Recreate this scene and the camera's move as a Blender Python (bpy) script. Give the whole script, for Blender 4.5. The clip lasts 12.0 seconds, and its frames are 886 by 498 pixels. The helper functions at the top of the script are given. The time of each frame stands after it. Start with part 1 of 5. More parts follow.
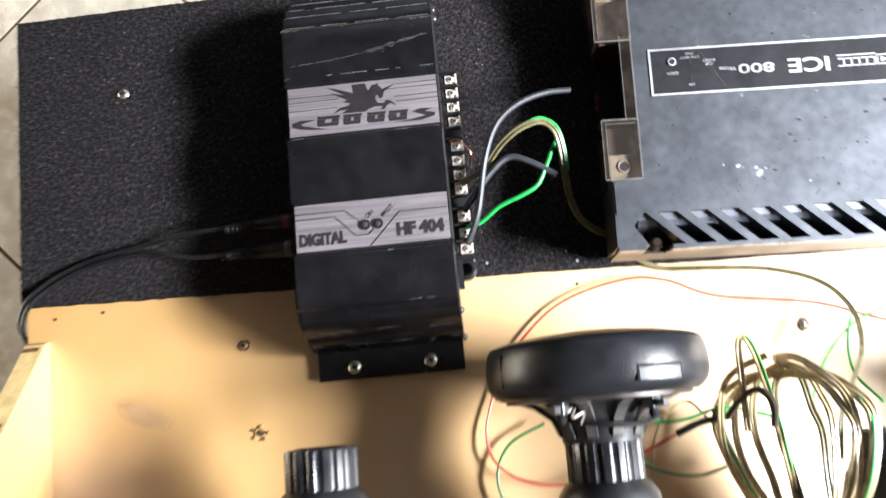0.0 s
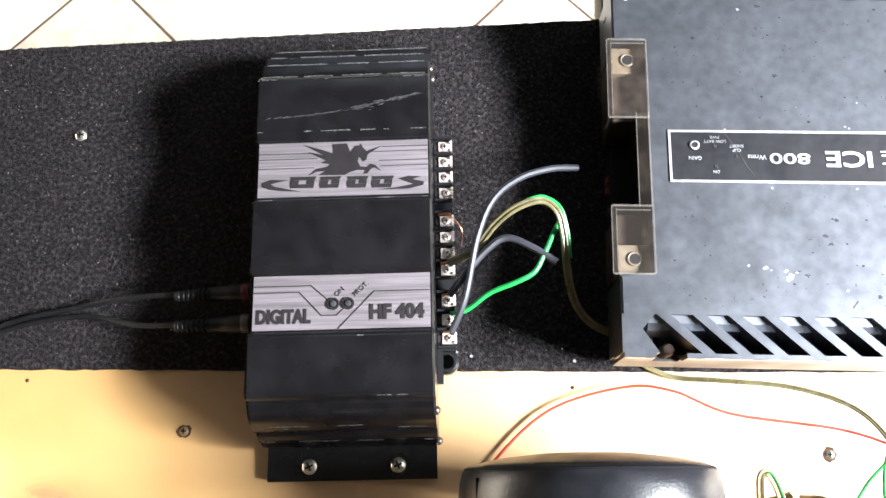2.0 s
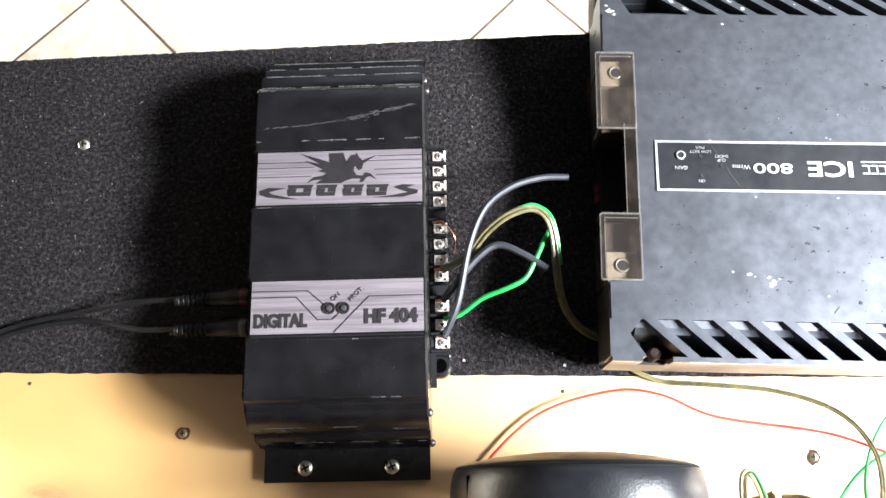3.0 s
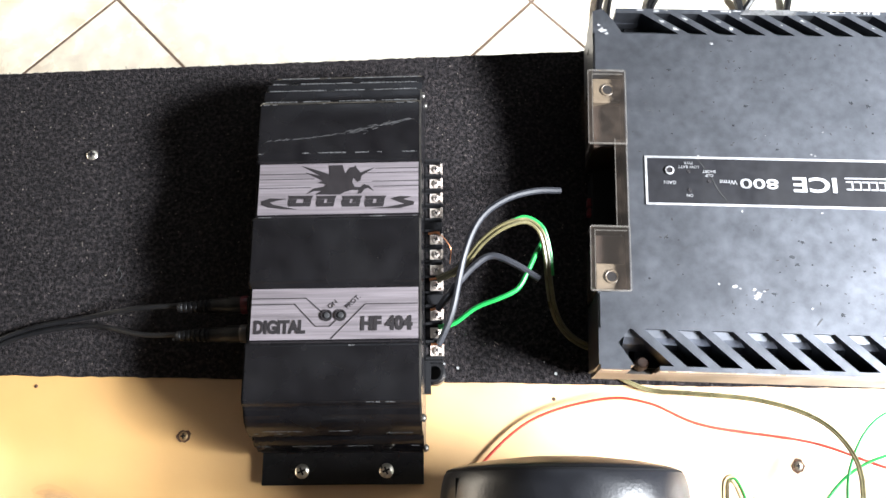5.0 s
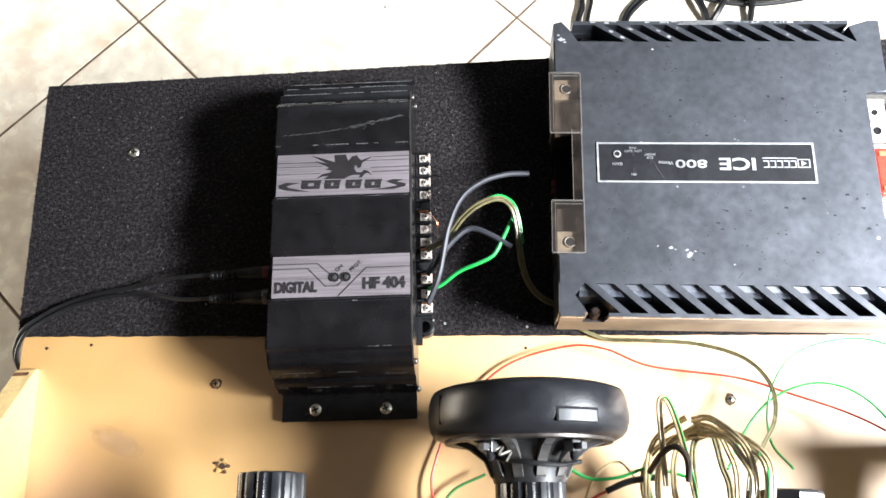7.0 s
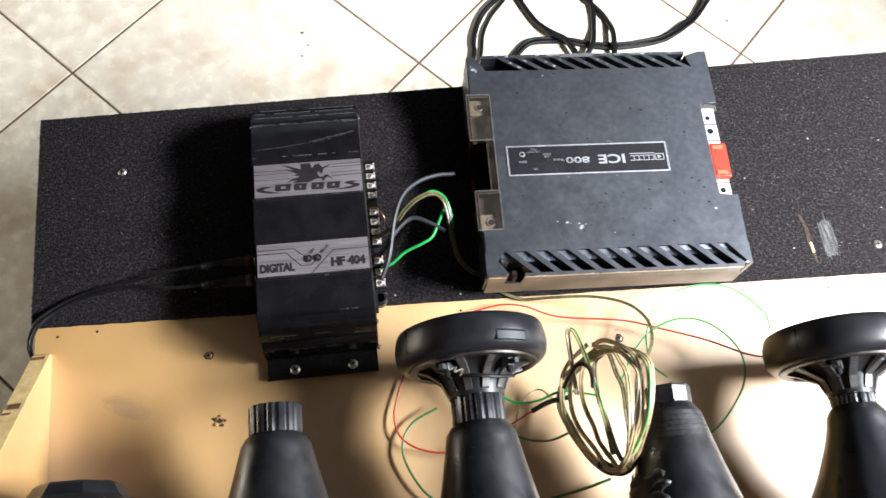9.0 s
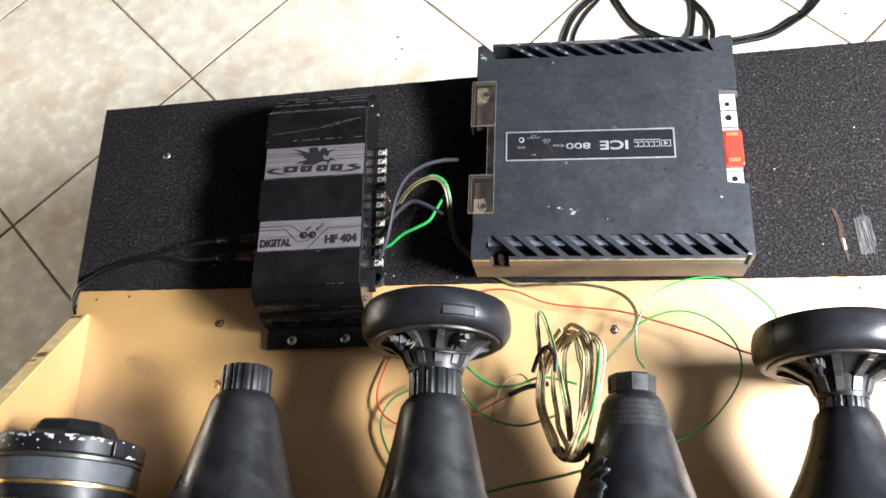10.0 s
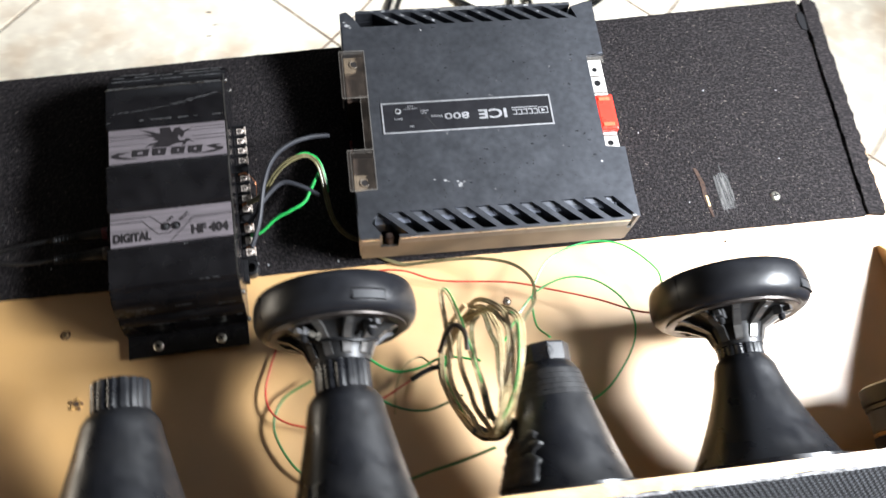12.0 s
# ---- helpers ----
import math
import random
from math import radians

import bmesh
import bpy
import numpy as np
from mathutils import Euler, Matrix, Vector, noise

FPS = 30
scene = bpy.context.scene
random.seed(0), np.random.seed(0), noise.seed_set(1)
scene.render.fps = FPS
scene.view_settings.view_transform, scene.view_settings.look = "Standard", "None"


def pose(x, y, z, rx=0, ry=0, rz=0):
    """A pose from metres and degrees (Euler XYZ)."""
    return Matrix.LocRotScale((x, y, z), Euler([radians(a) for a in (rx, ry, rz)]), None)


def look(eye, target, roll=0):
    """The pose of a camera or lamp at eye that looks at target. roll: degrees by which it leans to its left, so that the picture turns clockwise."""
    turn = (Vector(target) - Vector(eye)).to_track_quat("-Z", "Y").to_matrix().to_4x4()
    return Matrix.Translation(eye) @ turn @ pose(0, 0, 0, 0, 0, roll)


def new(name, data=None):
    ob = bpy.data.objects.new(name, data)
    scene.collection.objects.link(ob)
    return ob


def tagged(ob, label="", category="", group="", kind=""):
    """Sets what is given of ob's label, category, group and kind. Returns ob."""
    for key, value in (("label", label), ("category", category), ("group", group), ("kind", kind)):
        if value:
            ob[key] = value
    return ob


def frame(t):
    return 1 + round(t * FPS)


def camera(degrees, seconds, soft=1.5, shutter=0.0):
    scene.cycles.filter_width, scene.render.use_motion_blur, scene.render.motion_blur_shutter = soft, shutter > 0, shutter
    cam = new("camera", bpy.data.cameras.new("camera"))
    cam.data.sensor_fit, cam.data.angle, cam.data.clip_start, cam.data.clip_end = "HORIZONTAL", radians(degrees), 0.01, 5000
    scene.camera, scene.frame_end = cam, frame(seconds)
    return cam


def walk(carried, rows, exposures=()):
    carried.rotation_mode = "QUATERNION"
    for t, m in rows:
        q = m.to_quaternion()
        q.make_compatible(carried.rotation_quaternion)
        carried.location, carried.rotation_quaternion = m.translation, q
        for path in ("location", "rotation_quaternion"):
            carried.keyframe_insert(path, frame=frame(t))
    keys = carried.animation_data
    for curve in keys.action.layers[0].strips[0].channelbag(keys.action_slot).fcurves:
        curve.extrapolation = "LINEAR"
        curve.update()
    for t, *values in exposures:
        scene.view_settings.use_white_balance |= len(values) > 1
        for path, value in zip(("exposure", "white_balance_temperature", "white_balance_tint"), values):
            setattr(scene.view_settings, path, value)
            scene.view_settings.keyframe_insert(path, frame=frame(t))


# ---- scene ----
cam = camera(56.8, 12.0, shutter=0.5)
PATH = [
    (0, (0.061, -0.026, 1.064), (-0.001, 0.353, -0.899), -16.0),
    (0.5, (0.083, 0.008, 0.986), (-0.017, 0.413, -0.97), -18.2),
    (1, (0.073, 0.006, 0.981), (0.039, 0.434, -0.972), -8.0),
    (1.5, (0.068, 0.003, 0.992), (0.062, 0.516, -0.941), -3.2),
    (2, (0.068, 0.0, 0.997), (0.031, 0.535, -0.93), -6.6),
    (2.5, (0.07, 0.0, 1.003), (0.069, 0.544, -0.922), -3.1),
    (3, (0.071, -0.007, 1.009), (0.04, 0.556, -0.91), -5.7),
    (5, (0.078, -0.013, 1.023), (0.034, 0.58, -0.887), -6.2),
    (5.5, (0.082, -0.015, 1.028), (0.023, 0.577, -0.882), -7.6),
    (6, (0.092, -0.032, 1.051), (0.013, 0.567, -0.855), -10.2),
    (6.5, (0.099, -0.051, 1.082), (0.023, 0.559, -0.821), -9.7),
    (8.3, (0.032, -0.148, 1.206), (0.14, 0.549, -0.666), 3.3),
    (8.5, (0.024, -0.157, 1.223), (0.172, 0.546, -0.644), 5.7),
    (9, (0.034, -0.186, 1.246), (0.258, 0.544, -0.602), 9.8),
    (9.5, (0.1, -0.202, 1.259), (0.167, 0.556, -0.59), -2.1),
    (9.8, (0.177, -0.225, 1.239), (0.056, 0.578, -0.589), -13.3),
    (10, (0.214, -0.237, 1.241), (-0.003, 0.567, -0.578), -17.8),
    (10.5, (0.241, -0.263, 1.238), (-0.03, 0.562, -0.564), -20.2),
    (11, (0.252, -0.267, 1.236), (0.022, 0.547, -0.576), -17.9),
    (11.5, (0.25, -0.274, 1.226), (0.087, 0.554, -0.587), -14.1),
    (11.7, (0.230, -0.269, 1.207), (0.220, 0.537, -0.623), -5.3),
    (12, (0.122, -0.217, 1.2), (0.415, 0.503, -0.642), 12.4),
]
walk(cam, [(t, look(eye, target, roll)) for t, eye, target, roll in PATH],
     [(0.0, 0.25), (0.5, 0.60), (1.0, 0.74), (2.0, 0.66), (3.0, 0.62), (5.0, 0.44), (6.5, 0.28), (8.5, -0.14), (9.0, -0.43), (9.5, -0.54), (10.0, -0.36), (10.5, -0.18), (11.0, -0.26), (12.0, -0.44)])
WINDOW_WATTS, NORTH_WATTS, WEST_WATTS, SIDE_WATTS = 64.0, 4.0, 38.0, 3.6

# ---- light ----
H = 0.48          # height of the box's top panel over the floor
world = bpy.data.worlds.new("room_air")
world.use_nodes = True
scene.world = world
sky = world.node_tree.nodes.new("ShaderNodeTexSky")
sky.sky_type, sky.sun_disc, sky.sun_elevation, sky.sun_rotation = "NISHITA", False, radians(40), radians(100)
world.node_tree.links.new(sky.outputs[0], world.node_tree.nodes["Background"].inputs[0])
world.node_tree.nodes["Background"].inputs[1].default_value = 0.06


def area_lamp(name, place, target, width, height, watts, colour, spread=180):
    data = bpy.data.lights.new(name, "AREA")
    data.shape, data.size, data.size_y, data.energy, data.color = "RECTANGLE", width, height, watts, colour
    data.spread = radians(spread)
    ob = new(name, data)
    ob.matrix_world = look(place, target)
    return ob


area_lamp("window_daylight", (1.30, -0.215, 1.33), (0.60, 0.05, 0.5), 0.56, 0.23, WINDOW_WATTS, (0.90, 0.945, 1.0), 108)
# added fill lamp from the north, lifting the dark areas
area_lamp("north_fill", (0.35, 2.46, 2.0), (0.35, 0.6, 0.6), 1.6, 0.9, NORTH_WATTS, (0.88, 0.94, 1.0))
# added low warm fill that brightens the floor left of the box
area_lamp("west_floor_fill", (-2.16, 0.6, 0.37), (-0.5, 0.5, 0.2), 1.5, 0.44, WEST_WATTS, (1.0, 0.90, 0.76))
# added lamp that puts a sheen on the large amplifier's top
area_lamp("back_sheen_fill", (1.30, 1.15, 1.95), (0.35, 0.3, 0.5), 0.8, 0.6, SIDE_WATTS, (0.88, 0.94, 1.0))


# ---- materials ----
def material(name, colour, rough=0.5, metal=0.0, grain=0.0, scale=60.0, stains=0.0, stain_scale=6.0, stain_colour=None,
             bump=0.0, bump_scale=400.0, spread=0.0, coat=0.0, gloss=0.5, alpha=1.0, stretch=None, transmission=0.0, rough_var=0.08, coat_ior=1.5):
    m = bpy.data.materials.new(name)
    m.use_nodes = True
    nt = m.node_tree
    b = nt.nodes["Principled BSDF"]
    b.inputs["Roughness"].default_value, b.inputs["Metallic"].default_value = rough, metal
    b.inputs["Alpha"].default_value = alpha
    b.inputs["Coat Roughness"].default_value, b.inputs["Coat IOR"].default_value = 0.55, coat_ior
    b.inputs["Coat Weight"].default_value, b.inputs["Specular IOR Level"].default_value = coat, gloss
    b.inputs["Transmission Weight"].default_value = transmission
    coord = nt.nodes.new("ShaderNodeTexCoord")
    src = coord.outputs["Object"]
    if stretch:
        mp = nt.nodes.new("ShaderNodeMapping")
        mp.inputs["Scale"].default_value = stretch
        nt.links.new(src, mp.inputs[0])
        src = mp.outputs[0]

    def noise_tex(s, detail=6.0):
        n = nt.nodes.new("ShaderNodeTexNoise")
        n.inputs["Scale"].default_value, n.inputs["Detail"].default_value = s, detail
        nt.links.new(src, n.inputs["Vector"])
        return n.outputs["Fac"]

    def mix(a, c2, fac, kind="MIX"):
        n = nt.nodes.new("ShaderNodeMix")
        n.data_type, n.blend_type = "RGBA", kind
        nt.links.new(fac, n.inputs[0]) if not isinstance(fac, float) else setattr(n.inputs[0], "default_value", fac)
        for v, s in ((a, n.inputs[6]), (c2, n.inputs[7])):
            nt.links.new(v, s) if not isinstance(v, tuple) else setattr(s, "default_value", (*v, 1))
        return n.outputs[2]

    def ramp(fac, lo, hi):
        n = nt.nodes.new("ShaderNodeMapRange")
        n.inputs[1].default_value, n.inputs[2].default_value = lo, hi
        nt.links.new(fac, n.inputs[0])
        return n.outputs[0]

    col = colour
    if grain:
        f = ramp(noise_tex(scale), 0.3, 0.7)
        col = mix(tuple(c * (1 - grain) for c in colour), tuple(min(1, c * (1 + grain)) for c in colour), f)
    if stains:
        f = nt.nodes.new("ShaderNodeMath")
        f.operation = "MULTIPLY"
        f.inputs[1].default_value = stains
        nt.links.new(ramp(noise_tex(stain_scale, 8.0), 0.48, 0.72), f.inputs[0])
        col = mix(col, stain_colour or tuple(c * 0.5 for c in colour), f.outputs[0])
    if spread:
        info = nt.nodes.new("ShaderNodeObjectInfo")
        n = nt.nodes.new("ShaderNodeHueSaturation")
        mr = nt.nodes.new("ShaderNodeMapRange")
        mr.inputs[3].default_value, mr.inputs[4].default_value = 1 - spread, 1 + spread
        nt.links.new(info.outputs["Random"], mr.inputs[0])
        nt.links.new(mr.outputs[0], n.inputs["Value"])
        nt.links.new(col, n.inputs["Color"]) if not isinstance(col, tuple) else setattr(n.inputs["Color"], "default_value", (*col, 1))
        col = n.outputs[0]
    if isinstance(col, tuple):
        b.inputs["Base Color"].default_value = (*col, 1)
    else:
        nt.links.new(col, b.inputs["Base Color"])
    if rough_var:
        mr = nt.nodes.new("ShaderNodeMapRange")
        mr.inputs[3].default_value, mr.inputs[4].default_value = max(0.02, rough - rough_var), min(1, rough + rough_var)
        nt.links.new(ramp(noise_tex(35.0), 0.35, 0.65), mr.inputs[0])
        nt.links.new(mr.outputs[0], b.inputs["Roughness"])
    if bump:
        n = nt.nodes.new("ShaderNodeBump")
        n.inputs["Strength"].default_value, n.inputs["Distance"].default_value = bump, 0.002
        nt.links.new(noise_tex(bump_scale, 4.0), n.inputs["Height"])
        nt.links.new(n.outputs[0], b.inputs["Normal"])
    return m


CARPET = material("carpet_felt", (0.0099, 0.0087, 0.0094), 1.0, gloss=0.15, grain=0.95, scale=480, stains=0.62, stain_scale=360, stain_colour=(0.061, 0.050, 0.050), bump=1.0, bump_scale=900)
FLUFF = material("felt_fibre", (0.12, 0.10, 0.086), 1.0, grain=0.8, scale=40)
VARNISH = material("yellow_varnished_wood", (0.50, 0.275, 0.078), 0.50, gloss=1.0, coat=1.0, coat_ior=2.25, grain=0.07, scale=18, stains=0.35, stain_scale=11, stain_colour=(0.41, 0.20, 0.05), bump=0.08, bump_scale=160)
RAW_EDGE = material("board_edge", (0.70, 0.50, 0.22), 0.7, grain=0.2, scale=120, stains=0.3, stain_scale=40, stain_colour=(0.36, 0.20, 0.07), bump=0.2, bump_scale=500)
SPLINTER = material("raw_splinters", (0.42, 0.24, 0.08), 0.8, grain=0.5, scale=400)
SCORCH = material("scorched_wood", (0.13, 0.055, 0.020), 0.8, grain=0.7, scale=160)
OLD_SCREW = material("old_brassy_screw", (0.26, 0.17, 0.08), 0.5, metal=0.6, grain=0.3, scale=500)
TILE = material("beige_tile", (0.90, 0.80, 0.66), 0.24, gloss=1.0, grain=0.16, scale=34, stains=0.75, stain_scale=11, stain_colour=(0.66, 0.50, 0.35), spread=0.05, bump=0.04, bump_scale=70)
GROUT = material("grout", (0.15, 0.10, 0.07), 0.95, grain=0.4, scale=80)
WALL = material("wall_paint", (0.10, 0.097, 0.094), 0.85, grain=0.04, scale=5, bump=0.1, bump_scale=90)
CEIL = material("ceiling_paint", (0.13, 0.13, 0.13), 0.9, grain=0.03, scale=4)
BLACK_ANOD = material("black_anodised", (0.0050, 0.0047, 0.0054), 0.25, gloss=0.38, grain=0.25, scale=90, stains=0.3, stain_scale=22, stain_colour=(0.013, 0.013, 0.014), bump=0.03, bump_scale=700)
SILVER_LABEL = material("brushed_silver", (0.30, 0.265, 0.285), 0.42, metal=0.7, grain=0.26, scale=60, stretch=(0.4, 14, 1), stains=0.25, stain_scale=10, stain_colour=(0.38, 0.33, 0.36))
INK = material("black_print", (0.014, 0.012, 0.013), 0.6, gloss=0.2, grain=0.2, scale=150)
AMP_BLUE = material("dark_anodised_metal", (0.142, 0.149, 0.168), 0.40, metal=0.95, grain=0.16, scale=150, stains=0.30, stain_scale=13, stain_colour=(0.062, 0.066, 0.076), bump=0.03, bump_scale=900, rough_var=0.025)
SILVER_INK = material("silver_print", (0.62, 0.62, 0.64), 0.42, metal=0.85, grain=0.2, scale=300)
AMP_LABEL = material("gloss_black_label", (0.010, 0.010, 0.012), 0.35, grain=0.3, scale=200, rough_var=0.05)
CHIP = material("bare_chipped_metal", (0.33, 0.33, 0.335), 0.5, metal=0.4, grain=0.45, scale=350)
PIT = material("dark_pitting", (0.045, 0.048, 0.054), 0.6, metal=0.6, grain=0.4, scale=300, alpha=0.6)
ALU = material("bare_aluminium", (0.115, 0.108, 0.10), 0.42, metal=0.9, grain=0.12, scale=70, stains=0.3, stain_scale=30)
# near-black: paints shade in gaps and recesses, also serves black plastic
DARK_IN = material("recess_shade_and_black_plastic", (0.007, 0.007, 0.008), 0.8, gloss=0.15, rough_var=0)
ACRYLIC = material("smoky_acrylic", (0.07, 0.058, 0.050), 0.14, alpha=0.10, stains=0.3, stain_scale=60, stain_colour=(0.5, 0.38, 0.3))
ACRYLIC_EDGE = material("acrylic_edge", (0.20, 0.185, 0.165), 0.25, gloss=0.5, alpha=0.20, grain=0.2, scale=200)
ACRYLIC_DIM = material("brown_terminal", (0.034, 0.022, 0.016), 0.4, grain=0.25, scale=120, stains=0.4, stain_scale=70)
CREAM = material("cream_terminal", (0.46, 0.44, 0.41), 0.45, grain=0.12, scale=120, stains=0.3, stain_scale=60)
RED_FUSE = material("red_fuse_plastic", (0.85, 0.035, 0.02), 0.28, grain=0.08, scale=90)
SCREW = material("zinc_screw", (0.62, 0.58, 0.50), 0.3, metal=0.9, grain=0.2, scale=600)
TAB = material("tinned_tab", (0.52, 0.45, 0.40), 0.42, metal=0.35, grain=0.2, scale=500)
PAD = material("yellowed_plastic", (0.115, 0.085, 0.055), 0.5, grain=0.2, scale=150, stains=0.3, stain_scale=60)
BRASS = material("gold_plate", (0.75, 0.50, 0.20), 0.3, metal=0.9, grain=0.1, scale=300)
RUST = material("rusty_screw", (0.075, 0.036, 0.018), 0.9, grain=0.4, scale=300)
HORN = material("black_horn_plastic", (0.0065, 0.007, 0.009), 0.36, gloss=0.48, grain=0.35, scale=45, stains=0.6, stain_scale=22, stain_colour=(0.015, 0.0148, 0.0145), bump=0.05, bump_scale=300, rough_var=0.14)
DRIVER = material("driver_black_plastic", (0.0080, 0.0084, 0.0105), 0.38, gloss=0.38, grain=0.25, scale=80, bump=0.08, bump_scale=700)
FERRITE = material("grey_ferrite", (0.055, 0.06, 0.068), 0.5, grain=0.25, scale=90, stains=0.3, stain_scale=40)
CAST_LIT = material("lit_cast_metal", (0.17, 0.165, 0.16), 0.40, metal=0.85, grain=0.2, scale=150)
LIP = material("tarnished_lip", (0.048, 0.040, 0.036), 0.45, metal=0.6, grain=0.4, scale=140)
FRAME = material("shaded_frame_metal", (0.022, 0.022, 0.023), 0.42, metal=0.5, grain=0.4, scale=120)
CAST_DIM = material("dim_cast_metal", (0.075, 0.075, 0.078), 0.40, metal=0.6, grain=0.25, scale=150)
TAPE = material("black_tape", (0.014, 0.014, 0.015), 0.45, grain=0.3, scale=200, bump=0.15, bump_scale=300)
BROWN_TAPE = material("brown_tape", (0.030, 0.019, 0.012), 0.45, grain=0.4, scale=200, bump=0.1, bump_scale=300)
RUBBER = material("black_cable_jacket", (0.0065, 0.0065, 0.0072), 0.40, gloss=0.35, grain=0.25, scale=200)
GREY_WIRE = material("grey_cable_jacket", (0.020, 0.021, 0.026), 0.42, grain=0.15, scale=200)
GREEN_WIRE = material("green_wire_jacket", (0.012, 0.25, 0.052), 0.35, grain=0.15, scale=200)
DARK_GREEN = material("dull_green_wire", (0.03, 0.13, 0.035), 0.4, grain=0.2, scale=200)
RED_WIRE = material("red_wire_jacket", (0.36, 0.032, 0.020), 0.38, grain=0.15, scale=200)
GOLD_WIRE = material("clear_gold_wire", (0.43, 0.335, 0.185), 0.24, gloss=1.0, metal=0.05, grain=0.3, scale=150, stretch=(1, 1, 1))
OLIVE_WIRE = material("olive_clear_wire", (0.115, 0.10, 0.05), 0.30, gloss=0.7, metal=0.05, grain=0.3, scale=150)
COPPER = material("bare_copper", (0.60, 0.25, 0.12), 0.35, metal=0.9)
BACKING = material("white_fabric_backing", (0.36, 0.355, 0.36), 0.95, grain=0.55, scale=170, stains=0.85, stain_scale=160, stain_colour=(0.10, 0.10, 0.10), bump=0.6, bump_scale=700)
WEAR_GLINT = material("wear_and_glint_grey", (0.11, 0.11, 0.112), 0.5, metal=0.4, grain=0.4, scale=400)
GLUE = material("old_glue", (0.50, 0.49, 0.50), 0.7, grain=0.4, scale=300)
FAINT = material("faint_scratch", (0.032, 0.031, 0.032), 0.7, grain=0.4, scale=300)
NOTCH_LIT = material("lit_notch_grey", (0.022, 0.023, 0.026), 0.45, grain=0.2, scale=200)
SPLIT = material("dark_split", (0.030, 0.014, 0.008), 0.9, grain=0.5, scale=300)
RUBBED = material("rubbed_felt", (0.034, 0.033, 0.033), 0.55, grain=0.6, scale=120, stretch=(2.5, 0.4, 1), stains=0.5, stain_scale=60, stain_colour=(0.070, 0.068, 0.066), alpha=0.8)
SCUFF = material("grey_scuff", (0.060, 0.058, 0.056), 0.8, grain=0.8, scale=160, stretch=(3, 0.3, 1))


def mesh_fabric():
    """Black woven cloth with a fine diagonal weave."""
    m = material("woven_cloth", (0.02, 0.02, 0.023), 0.75, bump=0)
    nt = m.node_tree
    coord = nt.nodes.new("ShaderNodeTexCoord")
    waves = []
    turn = nt.nodes.new("ShaderNodeMapping")
    turn.inputs["Rotation"].default_value = (0, radians(45), 0)
    turn.inputs["Scale"].default_value = (1, 1, 0.75)
    nt.links.new(coord.outputs["Object"], turn.inputs[0])
    for axis in ("X", "Z"):
        w = nt.nodes.new("ShaderNodeTexWave")
        w.bands_direction = axis
        w.inputs["Scale"].default_value = 105
        nt.links.new(turn.outputs[0], w.inputs[0])
        waves.append(w.outputs["Fac"])
    mul = nt.nodes.new("ShaderNodeMath")
    mul.operation = "MULTIPLY"
    nt.links.new(waves[0], mul.inputs[0]), nt.links.new(waves[1], mul.inputs[1])
    mixer = nt.nodes.new("ShaderNodeMix")
    mixer.data_type = "RGBA"
    mixer.inputs[6].default_value, mixer.inputs[7].default_value = (0.008, 0.008, 0.010, 1), (0.062, 0.066, 0.076, 1)
    nt.links.new(mul.outputs[0], mixer.inputs[0])
    nt.links.new(mixer.outputs[2], nt.nodes["Principled BSDF"].inputs["Base Color"])
    bp = nt.nodes.new("ShaderNodeBump")
    bp.inputs["Strength"].default_value, bp.inputs["Distance"].default_value = 0.8, 0.002
    nt.links.new(mul.outputs[0], bp.inputs["Height"])
    nt.links.new(bp.outputs[0], nt.nodes["Principled BSDF"].inputs["Normal"])
    return m


CLOTH = mesh_fabric()


# ---- building helpers ----
def part(name, bm, mat, parent=None, label="", smooth=False):
    me = bpy.data.meshes.new(name)
    bmesh.ops.recalc_face_normals(bm, faces=bm.faces)
    if smooth:
        for f in bm.faces:
            f.smooth = True
        for e in bm.edges:
            e.smooth = len(e.link_faces) != 2 or e.calc_face_angle(0) < 0.6
    bm.to_mesh(me)
    bm.free()
    me.materials.append(mat)
    ob = new(name, me)
    if parent:
        ob.parent = parent
    if label:
        tagged(ob, label)
    return ob


def thing(name, m, label, category, group="", kind=""):
    ob = new(name)
    ob.empty_display_size = 0.02
    ob.matrix_world = m
    return tagged(ob, label, category, group, kind)


def add_box(bm, lo, hi, m=None, bevel=0.0):
    vs = [bm.verts.new((x, y, z)) for x in (lo[0], hi[0]) for y in (lo[1], hi[1]) for z in (lo[2], hi[2])]
    fs = [bm.faces.new([vs[i] for i in q]) for q in ((0, 1, 3, 2), (4, 6, 7, 5), (0, 4, 5, 1), (2, 3, 7, 6), (0, 2, 6, 4), (1, 5, 7, 3))]
    if bevel:
        es = list({e for f in fs for e in f.edges})
        r = bmesh.ops.bevel(bm, geom=es, offset=bevel, segments=2, affect="EDGES", profile=0.5)
        vs = list({v for f in r["faces"] for v in f.verts} | {v for v in vs if v.is_valid})
    if m:
        for v in vs:
            v.co = m @ v.co
    return bm


def box(lo, hi, m=None, bevel=0.0):
    return add_box(bmesh.new(), lo, hi, m, bevel)


def add_prism(bm, pts, z0, z1, m=None):
    low = [bm.verts.new((x, y, z0)) for x, y in pts]
    top = [bm.verts.new((x, y, z1)) for x, y in pts]
    bm.faces.new(low[::-1]), bm.faces.new(top)
    n = len(pts)
    for i in range(n):
        bm.faces.new((low[i], low[(i + 1) % n], top[(i + 1) % n], top[i]))
    if m:
        for v in low + top:
            v.co = m @ v.co
    return bm


def prism(pts, z0, z1, m=None):
    return add_prism(bmesh.new(), pts, z0, z1, m)


